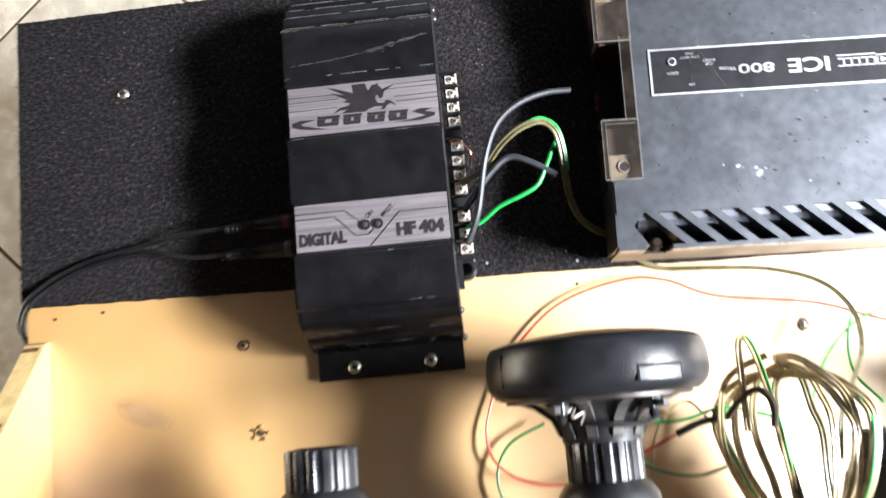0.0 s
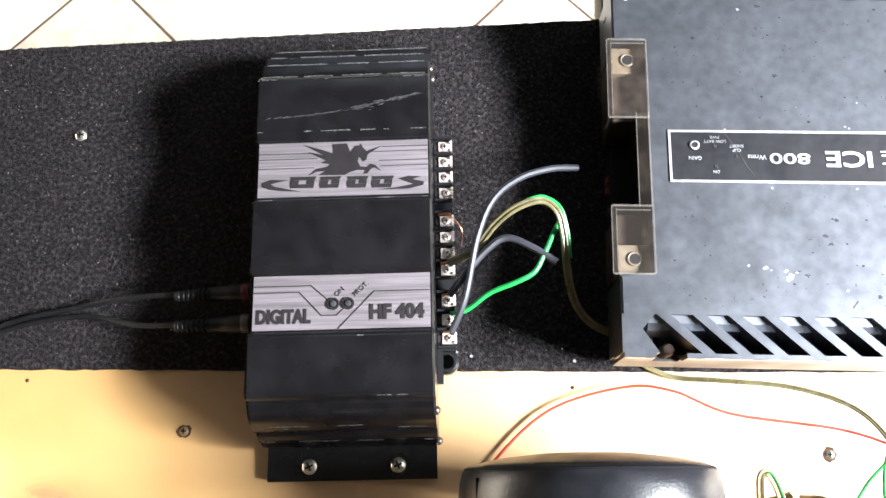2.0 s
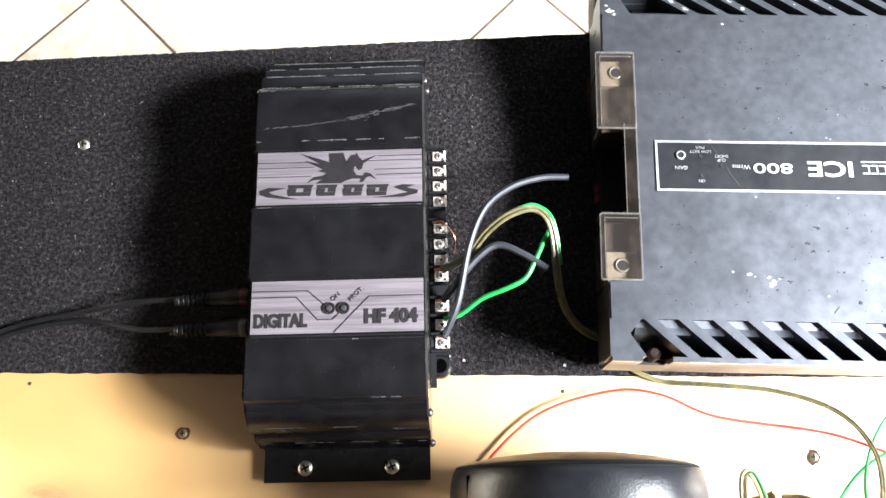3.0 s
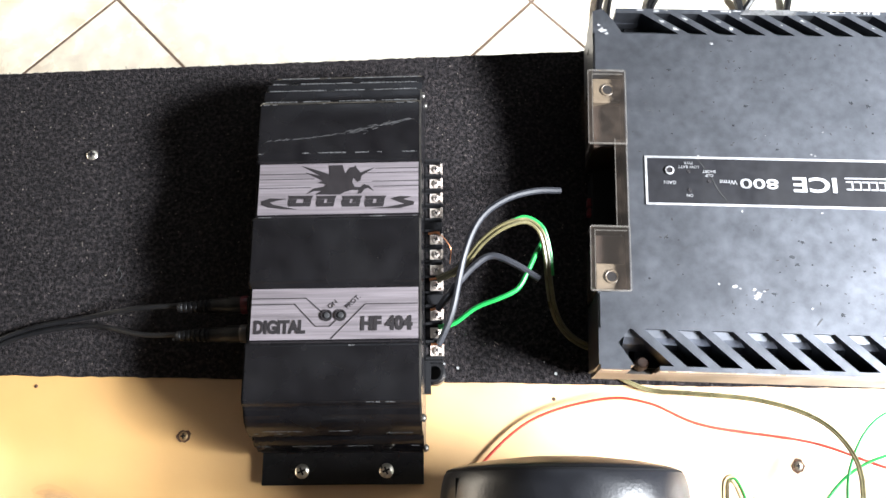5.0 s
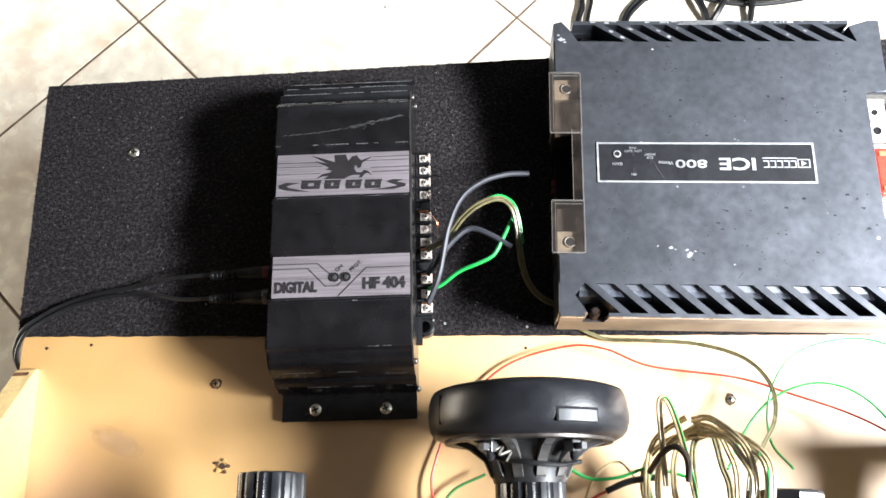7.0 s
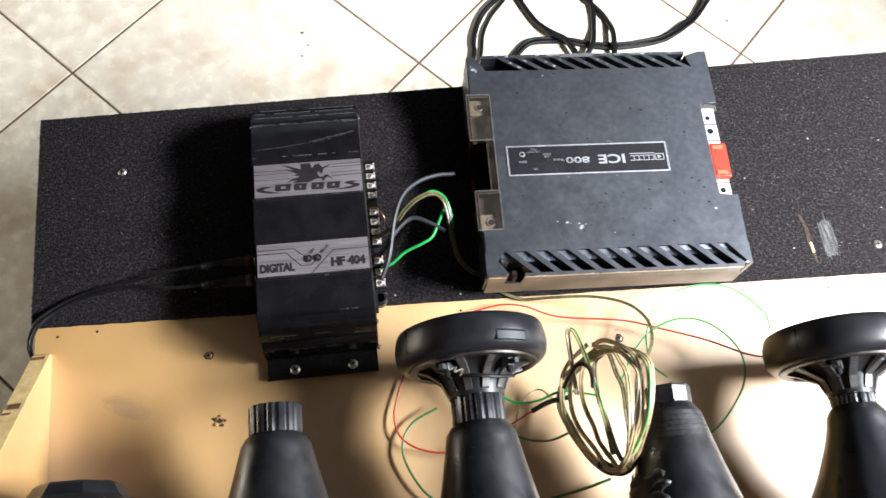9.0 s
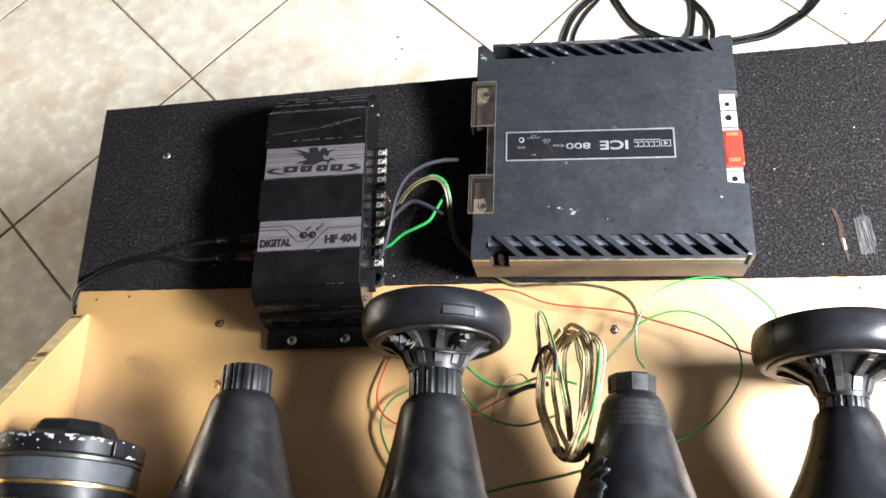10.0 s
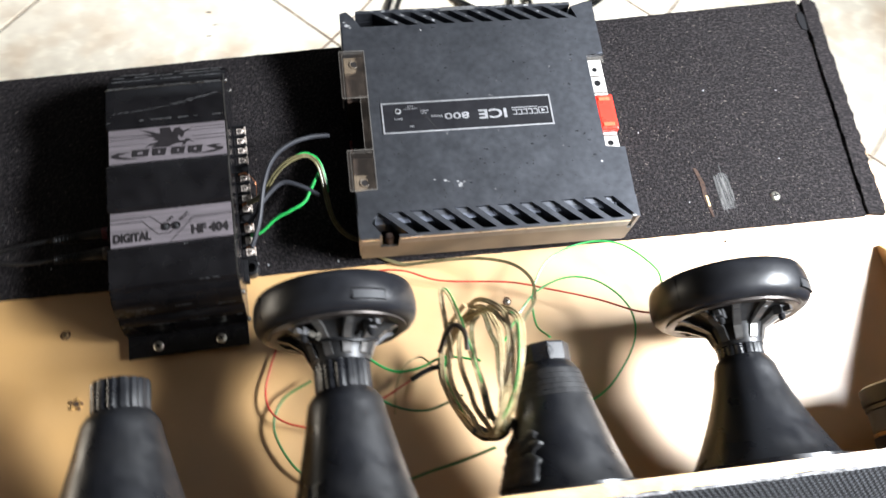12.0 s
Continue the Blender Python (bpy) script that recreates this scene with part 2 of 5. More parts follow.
def lathe(profile, segs=40, m=None, wave=None):
    """Turns (radius, height) pairs about z. wave(i, k): factor on the radius of segment i at profile point k."""
    bm = bmesh.new()
    rings = []
    for k, (r, h) in enumerate(profile):
        if r < 1e-6:
            rings.append([bm.verts.new((0, 0, h))])
            continue
        rings.append([bm.verts.new((r * (wave(i, k) if wave else 1) * math.cos(2 * math.pi * i / segs),
                                    r * (wave(i, k) if wave else 1) * math.sin(2 * math.pi * i / segs), h)) for i in range(segs)])
    for a, b in zip(rings, rings[1:]):
        for i in range(segs):
            j = (i + 1) % segs
            if len(a) == 1 and len(b) == 1:
                continue
            if len(a) == 1:
                bm.faces.new((a[0], b[i], b[j]))
            elif len(b) == 1:
                bm.faces.new((a[i], a[j], b[0]))
            else:
                bm.faces.new((a[i], a[j], b[j], b[i]))
    for ring, flip in ((rings[0], True), (rings[-1], False)):
        if len(ring) > 1:
            bm.faces.new(ring[::-1] if flip else ring)
    if m:
        bmesh.ops.transform(bm, matrix=m, verts=bm.verts)
    return bm


def spline(pts, per=8):
    p = [Vector(q) for q in pts]
    p = [p[0] * 2 - p[1]] + p + [p[-1] * 2 - p[-2]]
    out = []
    for i in range(1, len(p) - 2):
        for k in range(per):
            t = k / per
            a, b, c, d = p[i - 1:i + 3]
            out.append(0.5 * (2 * b + (c - a) * t + (2 * a - 5 * b + 4 * c - d) * t * t + (3 * b - a - 3 * c + d) * t ** 3))
    return out + [p[-2]]


def tube(pts, r, segs=8, per=8, flat=1.0, bm=None, shift=0.0):
    """A round or flattened cable along smoothed points; shift moves it sideways."""
    line = spline(pts, per)
    bm = bm or bmesh.new()
    rings, up = [], Vector((0, 0, 1))
    for i, c in enumerate(line):
        d = (line[min(i + 1, len(line) - 1)] - line[max(i - 1, 0)]).normalized()
        side = d.cross(up)
        side = side.normalized() if side.length > 0.05 else Vector((1, 0, 0))
        top = side.cross(d).normalized()
        c = c + side * shift
        rings.append([bm.verts.new(c + side * (r * math.cos(2 * math.pi * k / segs)) + top * (r * flat * math.sin(2 * math.pi * k / segs))) for k in range(segs)])
    for a, b in zip(rings, rings[1:]):
        for k in range(segs):
            bm.faces.new((a[k], a[(k + 1) % segs], b[(k + 1) % segs], b[k]))
    bm.faces.new(rings[0][::-1]), bm.faces.new(rings[-1])
    return bm


def text_mesh(name, words, size, m, mat, parent, squeeze=1.0, thick=0.0004, bold=0.0):
    curve = bpy.data.curves.new(name, "FONT")
    curve.body, curve.size, curve.extrude, curve.align_x, curve.align_y, curve.offset = words, size, thick / 2, "CENTER", "CENTER", bold
    curve.resolution_u = 3
    tmp = bpy.data.objects.new(name, curve)
    scene.collection.objects.link(tmp)
    me = bpy.data.meshes.new_from_object(tmp.evaluated_get(bpy.context.evaluated_depsgraph_get()))
    bpy.data.objects.remove(tmp)
    me.transform(m @ Matrix.Diagonal((squeeze, 1, 1, 1)))
    me.materials.clear()
    me.materials.append(mat)
    ob = new(name, me)
    ob.parent = parent
    return ob


def stroke(bm, pts, w, z0, z1):
    """Flat raised line through (x, y) points."""
    for i, ((ax, ay), (bx, by)) in enumerate(zip(pts, pts[1:])):
        z1 += 0.00003 * (i > 0)
        d = Vector((bx - ax, by - ay)).normalized() * w / 2
        n = Vector((-d.y, d.x))
        add_prism(bm, [(ax - d.x + n.x, ay - d.y + n.y), (ax - d.x - n.x, ay - d.y - n.y), (bx + d.x - n.x, by + d.y - n.y), (bx + d.x + n.x, by + d.y + n.y)], z0, z1)
    return bm


def screw(name, m, r, parent=None, label="", mat=None, dome=0.45):
    bm = lathe([(r, -0.001), (r, r * 0.12), (r * 0.85, r * 0.3 * dome / 0.45), (r * 0.5, r * dome), (0, r * dome * 1.1)], 16, m)
    head = part(name, bm, mat or SCREW, parent, label, True)
    cross = add_box(box((-r * 0.55, -r * 0.13, 0), (r * 0.55, r * 0.13, r * dome * 1.16), m), (-r * 0.13, -r * 0.55, 0), (r * 0.13, r * 0.55, r * dome * 1.17), m)
    part("cross_slot", cross, DARK_IN, head)
    return head


# ---- room ----
# walls and ceiling are unseen additions, kept dark to hold down bounced light
RX0, RX1, RY0, RY1, RZ = -2.2, 1.33, -2.3, 2.5, 2.7
floor = tagged(part("floor", box((RX0, RY0, -0.12), (RX1, RY1, -0.0015)), GROUT), "dark brown grout bed under the beige floor tiles", "floor", kind="structure")
ceiling = tagged(part("ceiling", box((RX0 - 0.15, RY0 - 0.15, RZ), (RX1 + 0.15, RY1 + 0.15, RZ + 0.12)), CEIL), "unseen dull grey ceiling that limits bounced light", "ceiling", kind="structure")
tagged(part("wall_south", box((RX0 - 0.15, RY0 - 0.15, -0.12), (RX1 + 0.15, RY0, RZ)), WALL), "unseen dull grey wall that limits bounced light", "wall", kind="structure")


def wall_with_opening(name, a0, a1, o0, o1, z0, z1, along_y, near, far, label):
    bm = bmesh.new()
    for lo, hi, za, zb in ((a0, o0, -0.12, RZ), (o1, a1, -0.12, RZ), (o0, o1, z1, RZ), (o0, o1, -0.12, z0)):
        if zb - za > 0.001:
            add_box(bm, (near, lo, za) if along_y else (lo, near, za), (far, hi, zb) if along_y else (hi, far, zb))
    return tagged(part(name, bm, WALL), label, "wall", kind="structure")


# unseen east wall, opened for the daylight lamp and the added sheen lamp
east = bmesh.new()
for ya, yb, za, zb in ((RY0, -0.56, -0.12, RZ), (-0.56, 0.16, -0.12, 1.16), (-0.56, 0.16, 1.50, RZ), (0.16, 0.7, -0.12, RZ), (0.7, 1.6, -0.12, 1.6), (0.7, 1.6, 2.3, RZ), (1.6, RY1, -0.12, RZ)):
    add_box(east, (RX1, ya, za), (RX1 + 0.15, yb, zb))
tagged(part("wall_east", east, WALL), "unseen grey wall with openings for two lamps", "wall", kind="structure")
# unseen wall, opened low down for the added floor fill
wall_with_opening("wall_west", RY0, RY1, -0.2, 1.4, -0.12, 0.75, True, RX0 - 0.15, RX0, "unseen grey wall with a low opening for the floor fill")
# unseen wall; its opening only makes room for the added north lamp
wall_with_opening("wall_north", RX0 - 0.15, RX1 + 0.15, -0.5, 1.2, 1.5, 2.5, False, RY1, RY1 + 0.15, "unseen grey wall with an opening for the north fill")

# ---- speaker box ----
CX0, CX1, CY1 = -0.2665, 0.706, 0.2995      # left, right and back edges of the top


def front_y(x):
    """Inner face of the front board."""
    return -0.168 - 0.06 * x


def carpet_y(x):
    """Front edge of the carpet on the top."""
    return 0.0665 - 0.049 * x


BT = 0.0095
crate = thing("speaker_box", pose(0, 0, 0), "long black-carpeted car speaker box with an open yellow horn bay", "speaker box")
shell = [(CX0, CY1), (CX0, front_y(CX0) - BT), (0.69, front_y(0.69) - BT), (CX1, CY1)]
part("carcass", prism(shell, 0.0, H - 0.016), CARPET, crate, "black felt-covered carcass standing on the tiles")
part("top_panel", prism([(x, y) for x, y in shell], H - 0.016, H), VARNISH, crate, "yellow varnished wooden top panel")


def ragged(a, b, n, amp, seed):
    """Points from a to b with a small uneven wobble across the line."""
    rnd = random.Random(seed)
    d = Vector((b[0] - a[0], b[1] - a[1]))
    nrm = Vector((-d.y, d.x)).normalized()
    return [(a[0] + d.x * i / n + nrm.x * rnd.uniform(-amp, amp), a[1] + d.y * i / n + nrm.y * rnd.uniform(-amp, amp)) for i in range(n + 1)]


FOLD = 0.023
main_edge = ragged((CX0 - 0.003, CY1 + 0.006), (CX0 - 0.003, carpet_y(CX0)), 150, 0.0004, 1) + ragged((CX0, carpet_y(CX0)), (0.6685, carpet_y(0.6685)), 160, 0.0004, 2)[1:] \
    + ragged((0.6685, carpet_y(0.6685) + 0.002), (CX1 - FOLD + 0.0055, CY1 - 0.034), 40, 0.0009, 3) + ragged((CX1 - FOLD + 0.0065, CY1 - 0.014), (CX1 - FOLD + 0.0075, CY1 + 0.003), 4, 0.0005, 9) \
    + ragged((CX1 - FOLD + 0.0075, CY1 + 0.003), (CX0 - 0.003, CY1 + 0.006), 330, 0.0004, 4)[1:-1]
part("carpet", prism(main_edge, H, H + 0.003), CARPET, crate, "worn black felt carpet dusted with fluff")
fold = ragged((0.671, carpet_y(0.67) + 0.001), (0.689, carpet_y(0.69)), 6, 0.0008, 5) + ragged((0.690, carpet_y(0.69)), (CX1 + 0.004, CY1 - 0.004), 50, 0.0012, 6)[1:] \
    + ragged((CX1 - 0.004, CY1 + 0.002), (CX1 - FOLD + 0.012, CY1 + 0.001), 6, 0.001, 7) + ragged((CX1 - FOLD + 0.009, CY1 - 0.03), (0.671, carpet_y(0.67) + 0.003), 40, 0.001, 8)
part("carpet_fold", prism(fold, H + 0.0005, H + 0.0055), CARPET, crate, "raised felt strip folded over the end")
# added dark sheet so the gap by the fold reads as shade
part("felt_underlay", prism([(0.655, carpet_y(0.655) + 0.003), (0.688, carpet_y(0.688) + 0.001), (CX1 - 0.001, CY1 - 0.001), (CX1 - FOLD - 0.02, CY1 - 0.001)], H, H + 0.0012), CARPET, crate)
hm = Matrix.Translation((CX1 - FOLD + 0.004, CY1 - 0.026, H + 0.0032))
# black plate painting the shade in the gap beside the fold
part("felt_gap", prism([(-0.0035, -0.011), (0.002, -0.013), (0.005, 0.004), (0.003, 0.012), (-0.003, 0.011), (-0.005, 0.002)], 0, 0.001, hm), DARK_IN, crate)

# front board with its cloth
FZ = 0.19
board = part("front_board", prism([(CX0, front_y(CX0)), (CX0, front_y(CX0) - BT), (0.69, front_y(0.69) - BT), (0.69, front_y(0.69))], H, H + FZ), VARNISH, crate, "yellow front board holding the horns")
part("board_edge", prism(ragged((CX0, front_y(CX0) - 0.0004), (0.69, front_y(0.69) - 0.0004), 90, 0.0003, 11) + ragged((0.69, front_y(0.69) - BT + 0.0004), (CX0, front_y(CX0) - BT + 0.0004), 90, 0.0003, 12), H + FZ, H + FZ + 0.0012), RAW_EDGE, board, "pale rough sawn edge")
rnd = random.Random(5)
cloth = bmesh.new()
back = bmesh.new()
N = 150
cols = []
for i in range(N + 1):
    x = CX0 + (0.69 - CX0) * i / N
    wob = 0.0016 * math.sin(i * 0.37) + 0.001 * math.sin(i * 1.13) + rnd.uniform(-0.0007, 0.0007)
    tear = 0.006 * math.exp(-((x - 0.213) / 0.006) ** 2)
    pale = max(0.0, 0.0004 + 0.0048 * min(1.0, x / 0.16) + 0.0022 * math.sin(x * 17 + 0.3) * 0.5 + 0.0032 * noise.noise(Vector((x * 60, 4.0, 1.0)))) * (1.0 if x < 0.29 else 0.28) if x > 0.0 and abs(x - 0.213) > 0.007 else 0.0
    yo = front_y(x) - BT
    cols.append((x, yo, wob, tear, pale))
TOP = H + FZ
for (x0, y0, w0, t0, p0), (x1, y1, w1, t1, p1) in zip(cols, cols[1:]):
    ring0, ring1 = [], []
    for (x, y, w, t), ring in (((x0, y0, w0, t0), ring0), ((x1, y1, w1, t1), ring1)):
        # felted lip over the sawn edge, then a padded front that slopes outwards and falls to the floor
        for dy, z in (((0.0030 if x < 0.02 else 0.0002) + w * 0.5 - t, TOP + 0.0013), (-0.0012 - t * 0.6, TOP + 0.0012 - t * 0.5), (-0.004 - t * 0.3, TOP - 0.003 - t), (-0.018, TOP - 0.026), (-0.045, TOP - 0.075), (-0.055, TOP - 0.12), (-0.055, 0.004)):
            ring.append(cloth.verts.new((x, y + dy, z)))
    for k in range(6):
        cloth.faces.new((ring0[k], ring1[k], ring1[k + 1], ring0[k + 1]))
    # frayed white underside, folded out in ragged tufts along the outer arris
    for k in range(5):
        xa = x0 + (x1 - x0) * k / 5
        p = (p0 + (p1 - p0) * k / 5) * (0.65 + 0.35 * rnd.random())
        if p < 0.0007:
            continue
        wd = (x1 - x0) / 5 * rnd.uniform(1.0, 1.6)
        sk = rnd.uniform(-0.001, 0.001)
        q0, q1 = 0.0006 * rnd.random(), p * 0.9
        s = [back.verts.new(q) for q in ((xa, y0 + q0, TOP + 0.0020), (xa + wd, y0 + q0 * 0.7, TOP + 0.0021), (xa + wd * 0.9 + sk, y0 - 0.001 - q1 * 0.6, TOP + 0.0018 - q1 * 0.6), (xa + wd * 0.2 + sk, y0 - 0.001 - q1 * 0.75, TOP + 0.0018 - q1 * 0.7))]
        back.faces.new(s)
bmesh.ops.remove_doubles(cloth, verts=cloth.verts, dist=1e-5)
part("front_cloth", cloth, CLOTH, board, "black woven cloth with a torn edge", True)
part("cloth_backing", back, BACKING, board, "frayed white backing of the cloth")["kind"] = "stuff"
tuft = bmesh.new()
for k in range(26):
    x = 0.221 + 0.024 * rnd.random()
    l = (0.005 + 0.006 * rnd.random()) * (1 - (x - 0.221) / 0.03)
    yo = front_y(x) - BT
    tuft.faces.new([tuft.verts.new(q) for q in ((x, yo + 0.001, TOP + 0.0022), (x + 0.003, yo + 0.0008, TOP + 0.0024), (x - 0.002 + 0.004 * rnd.random(), yo - 0.001 - l * 0.6, TOP + 0.002 - l * 0.4), (x - 0.003, yo - 0.001 - l * 0.5, TOP + 0.002 - l * 0.5))])
part("backing_tuft", tuft, BACKING, board, "loose white tuft at the tear")["kind"] = "stuff"
stm = Matrix.Translation((-0.098, front_y(-0.098) - BT + 0.003, H + FZ + 0.0012))
part("staple", add_box(box((-0.008, -0.002, 0), (0.004, 0.0025, 0.003), stm), (0.003, -0.004, 0), (0.009, 0.0, 0.002), stm), DARK_IN, board, "dark glued-down shred")

for nm, x0, x1, y0 in (("side_board", CX0, CX0 + 0.016, 0.052), ("side_board", 0.668, 0.684, 0.001)):
    yb = front_y(x0) + 0.0005
    m = Matrix(((0, 0, 1, 0), (1, 0, 0, 0), (0, 1, 0, 0), (0, 0, 0, 1)))
    sb = part(nm, prism([(y0, H), (y0, H + 0.004), (yb, H + FZ - 0.006), (yb, H)], x0, x1, m), VARNISH, crate, "slanting yellow end board")
    part("sawn_edge", prism([(y0 - 0.001, H + 0.0042), (yb + 0.001, H + FZ - 0.0058), (yb + 0.001, H + FZ - 0.0046), (y0 - 0.001, H + 0.0054)], x0 + 0.0003, x1 - 0.0003, m), RAW_EDGE, sb, "pale sawn edge")
    if x0 < 0:
        for k, (ya, wd) in enumerate(((-0.004, 0.0055), (-0.013, 0.002), (0.049, 0.003))):
            sl = (FZ - 0.010) / (yb - y0)
            za = H + 0.0056 + (ya - y0) * sl
            part("scorch", prism([(ya, za), (ya - wd, za - wd * sl), (ya - wd, za - wd * sl + 0.0006), (ya, za + 0.0006)], x0 + 0.0008 + 0.003 * (k == 0), x1 - (0.003 + 0.005 * (k % 2)), m), SCORCH, sb, "brown scorch mark")

# screws and nail holes on the panel
rnd = random.Random(17)


def chipped(x, y, r, mat, name, label, thick=0.0005):
    return part(name, prism([(x + r * rnd.uniform(0.75, 1.25) * math.cos(a * 0.45), y + r * rnd.uniform(0.75, 1.2) * math.sin(a * 0.45)) for a in range(14)], H, H + thick), mat, crate, label)


for x, y, r, mat in ((-0.108, 0.034, 0.0031, OLD_SCREW), (0.286, 0.003, 0.0030, SCREW)):
    screw("screw", Matrix.Translation((x, y, H)), r, crate, "small cross-head screw in a chipped hole", mat)
    chipped(x, y, r * 1.4, RUST, "chipped_hole", "dark chipped rim")
chipped(-0.100, -0.029, 0.0044, SPLINTER, "splintered_hole", "pale splintered rim of an empty hole", 0.0009)
chipped(-0.100, -0.029, 0.0024, SPLIT, "hole", "dark empty screw hole", 0.0013)
for k in range(5):
    chipped(-0.100 + 0.0046 * math.cos(k * 1.3), -0.029 + 0.0046 * math.sin(k * 1.3), 0.0012, SPLINTER if k % 2 else RUST, "splinter", "", 0.0018)
for x, y, r in ((-0.187, 0.236, 0.0042), (0.581, 0.069, 0.005)):
    screw("screw", Matrix.Translation((x, y, H + 0.003)), r, crate, "zinc screw sunk in the felt")
for x, y in ((0.515, 0.030), (-0.246, 0.069), (-0.210, 0.070), (0.135, 0.050)):
    screw("panel_pin", Matrix.Translation((x, y, H)), 0.0013, crate, "small rusty panel pin", RUST)
SMEAR = material("faint_smudge", (0.36, 0.26, 0.20), 0.55, alpha=0.08, grain=0.6, scale=90)
for k in range(3):
    g = 1.25 - 0.25 * k
    sm = bmesh.new()
    sm.faces.new([sm.verts.new((-0.183 + g * (0.017 * math.cos(a * 0.105) * (1 + 0.25 * noise.noise(Vector((math.cos(a * 0.105) * 2, math.sin(a * 0.105) * 2, k * 0.9))))), -0.007 + g * (0.008 * math.sin(a * 0.105) * (1 + 0.3 * noise.noise(Vector((math.cos(a * 0.105) * 2, math.sin(a * 0.105) * 2, 5.0 + k)))) - 0.007 * math.cos(a * 0.105)), H + 0.0004 + 0.0004 * k)) for a in range(60)])
    part("smudge", sm, SMEAR, crate, "faint grey-brown smudge")
# split and scuffed patch of carpet
part("exposed_wood", prism([(0.5088, 0.080), (0.5086, 0.068), (0.5106, 0.068), (0.5106, 0.079)], H + 0.0036, H + 0.0039), RAW_EDGE, crate, "bare wood showing in the split")
part("carpet_split", prism([(0.505, 0.112), (0.5075, 0.095), (0.506, 0.078), (0.509, 0.056), (0.511, 0.056), (0.5105, 0.080), (0.512, 0.094), (0.508, 0.112)], H + 0.003, H + 0.0036), SPLIT, crate, "dark split in the felt")
scuff = bmesh.new()
rnd = random.Random(44)
for k in range(60):
    x, y, l, w = 0.530 + rnd.uniform(-0.0075, 0.0075), rnd.gauss(0.082, 0.007), rnd.uniform(0.003, 0.015), rnd.uniform(0.0001, 0.0004)
    dx = rnd.uniform(-0.001, 0.001)
    zs = H + 0.0034 + k * 0.000006
    scuff.faces.new([scuff.verts.new(q) for q in ((x - w, y - l, zs), (x + dx, y - l * 1.15, zs), (x + w + dx, y + l * 0.8, zs), (x, y + l, zs))])
part("scuff", scuff, SCUFF, crate, "grey scuffed streaks on the felt")
glue = [(0.530 + 0.0078 * abs(math.cos(a * 0.2094)) ** 0.6 * math.copysign(1, math.cos(a * 0.2094)) * (1 + 0.12 * noise.noise(Vector((a * 0.7, 1.0, 2.0)))) + 0.002 * math.sin(a * 0.2094),
         0.082 + 0.0205 * abs(math.sin(a * 0.2094)) ** 0.6 * math.copysign(1, math.sin(a * 0.2094)) * (1 + 0.10 * noise.noise(Vector((a * 0.6, 4.0, 2.0))))) for a in range(30)]
part("rubbed_patch", prism(glue, H + 0.003, H + 0.00335), RUBBED, crate, "smooth grey patch rubbed into the felt")

# fluff on the felt
fl = bmesh.new()
rnd = random.Random(21)
for k in range(1900):
    x, y = (rnd.uniform(0.40, 0.665) if k % 5 < 2 else rnd.uniform(CX0 + 0.004, 0.665)), rnd.uniform(0.04, CY1 - 0.002)
    if y < carpet_y(x) + 0.004:
        continue
    ln, w, a = rnd.uniform(0.00018, 0.0007) * (2.6 if rnd.random() < 0.03 else 1), rnd.uniform(0.0001, 0.0003), rnd.uniform(0, 6.28)
    add_box(fl, (-ln, -w, 0), (ln, w, w * 1.5), Matrix.Translation((x, y, H + 0.0029)) @ Matrix.Rotation(a, 4, "Z"))
part("fluff", fl, FLUFF, crate, "pale specks of fluff and dust")["kind"] = "stuff"


# loose fibres standing out along the cut felt edges
fz = bmesh.new()
for k in range(900):
    if k % 3:
        x = rnd.uniform(CX0, CX1)
        y, out = CY1 + 0.003 + 0.003 * (CX1 - x) / (CX1 - CX0), rnd.uniform(0.7, 2.4)
    else:
        x, y, out = CX0 - 0.003, rnd.uniform(carpet_y(CX0), CY1), rnd.uniform(2.4, 3.9)
    ln = rnd.uniform(0.0004, 0.0014) * (2.2 if rnd.random() < 0.06 else 1)
    add_box(fz, (0, -0.00012, -0.00012), (ln, 0.00012, 0.00012), Matrix.Translation((x, y, H + rnd.uniform(0.0005, 0.003))) @ Matrix.Rotation(out, 4, "Z") @ Matrix.Rotation(rnd.uniform(-0.8, 0.2), 4, "Y"))
part("edge_fibres", fz, CARPET, crate, "loose felt fibres along the edge")["kind"] = "stuff"
part("lint_thread", tube([(-0.159, 0.140, H + 0.0035), (-0.157, 0.144, H + 0.004), (-0.159, 0.148, H + 0.0038), (-0.161, 0.146, H + 0.0035), (-0.159, 0.151, H + 0.0035)], 0.0002, 5), FAINT, crate, "curled pale lint thread", True)
for x, y, s in ((0.137, 0.066, 0.0011), (0.073, 0.072, 0.0013), (0.064, 0.075, 0.0008), (-0.118, 0.098, 0.0008), (0.130, 0.074, 0.0006), (0.46, 0.16, 0.0008), (0.545, 0.20, 0.0009), (0.49, 0.075, 0.0008), (0.60, 0.11, 0.0007), (0.625, 0.19, 0.0007)):
    part("crumb", prism([(x + s * (0.7 + 0.5 * rnd.random()) * math.cos(a), y + s * (0.6 + 0.7 * rnd.random()) * math.sin(a)) for a in (0.3, 1.5, 2.6, 3.7, 5.2)], H + 0.003, H + 0.0038), CHIP, crate, "white crumb on the felt")


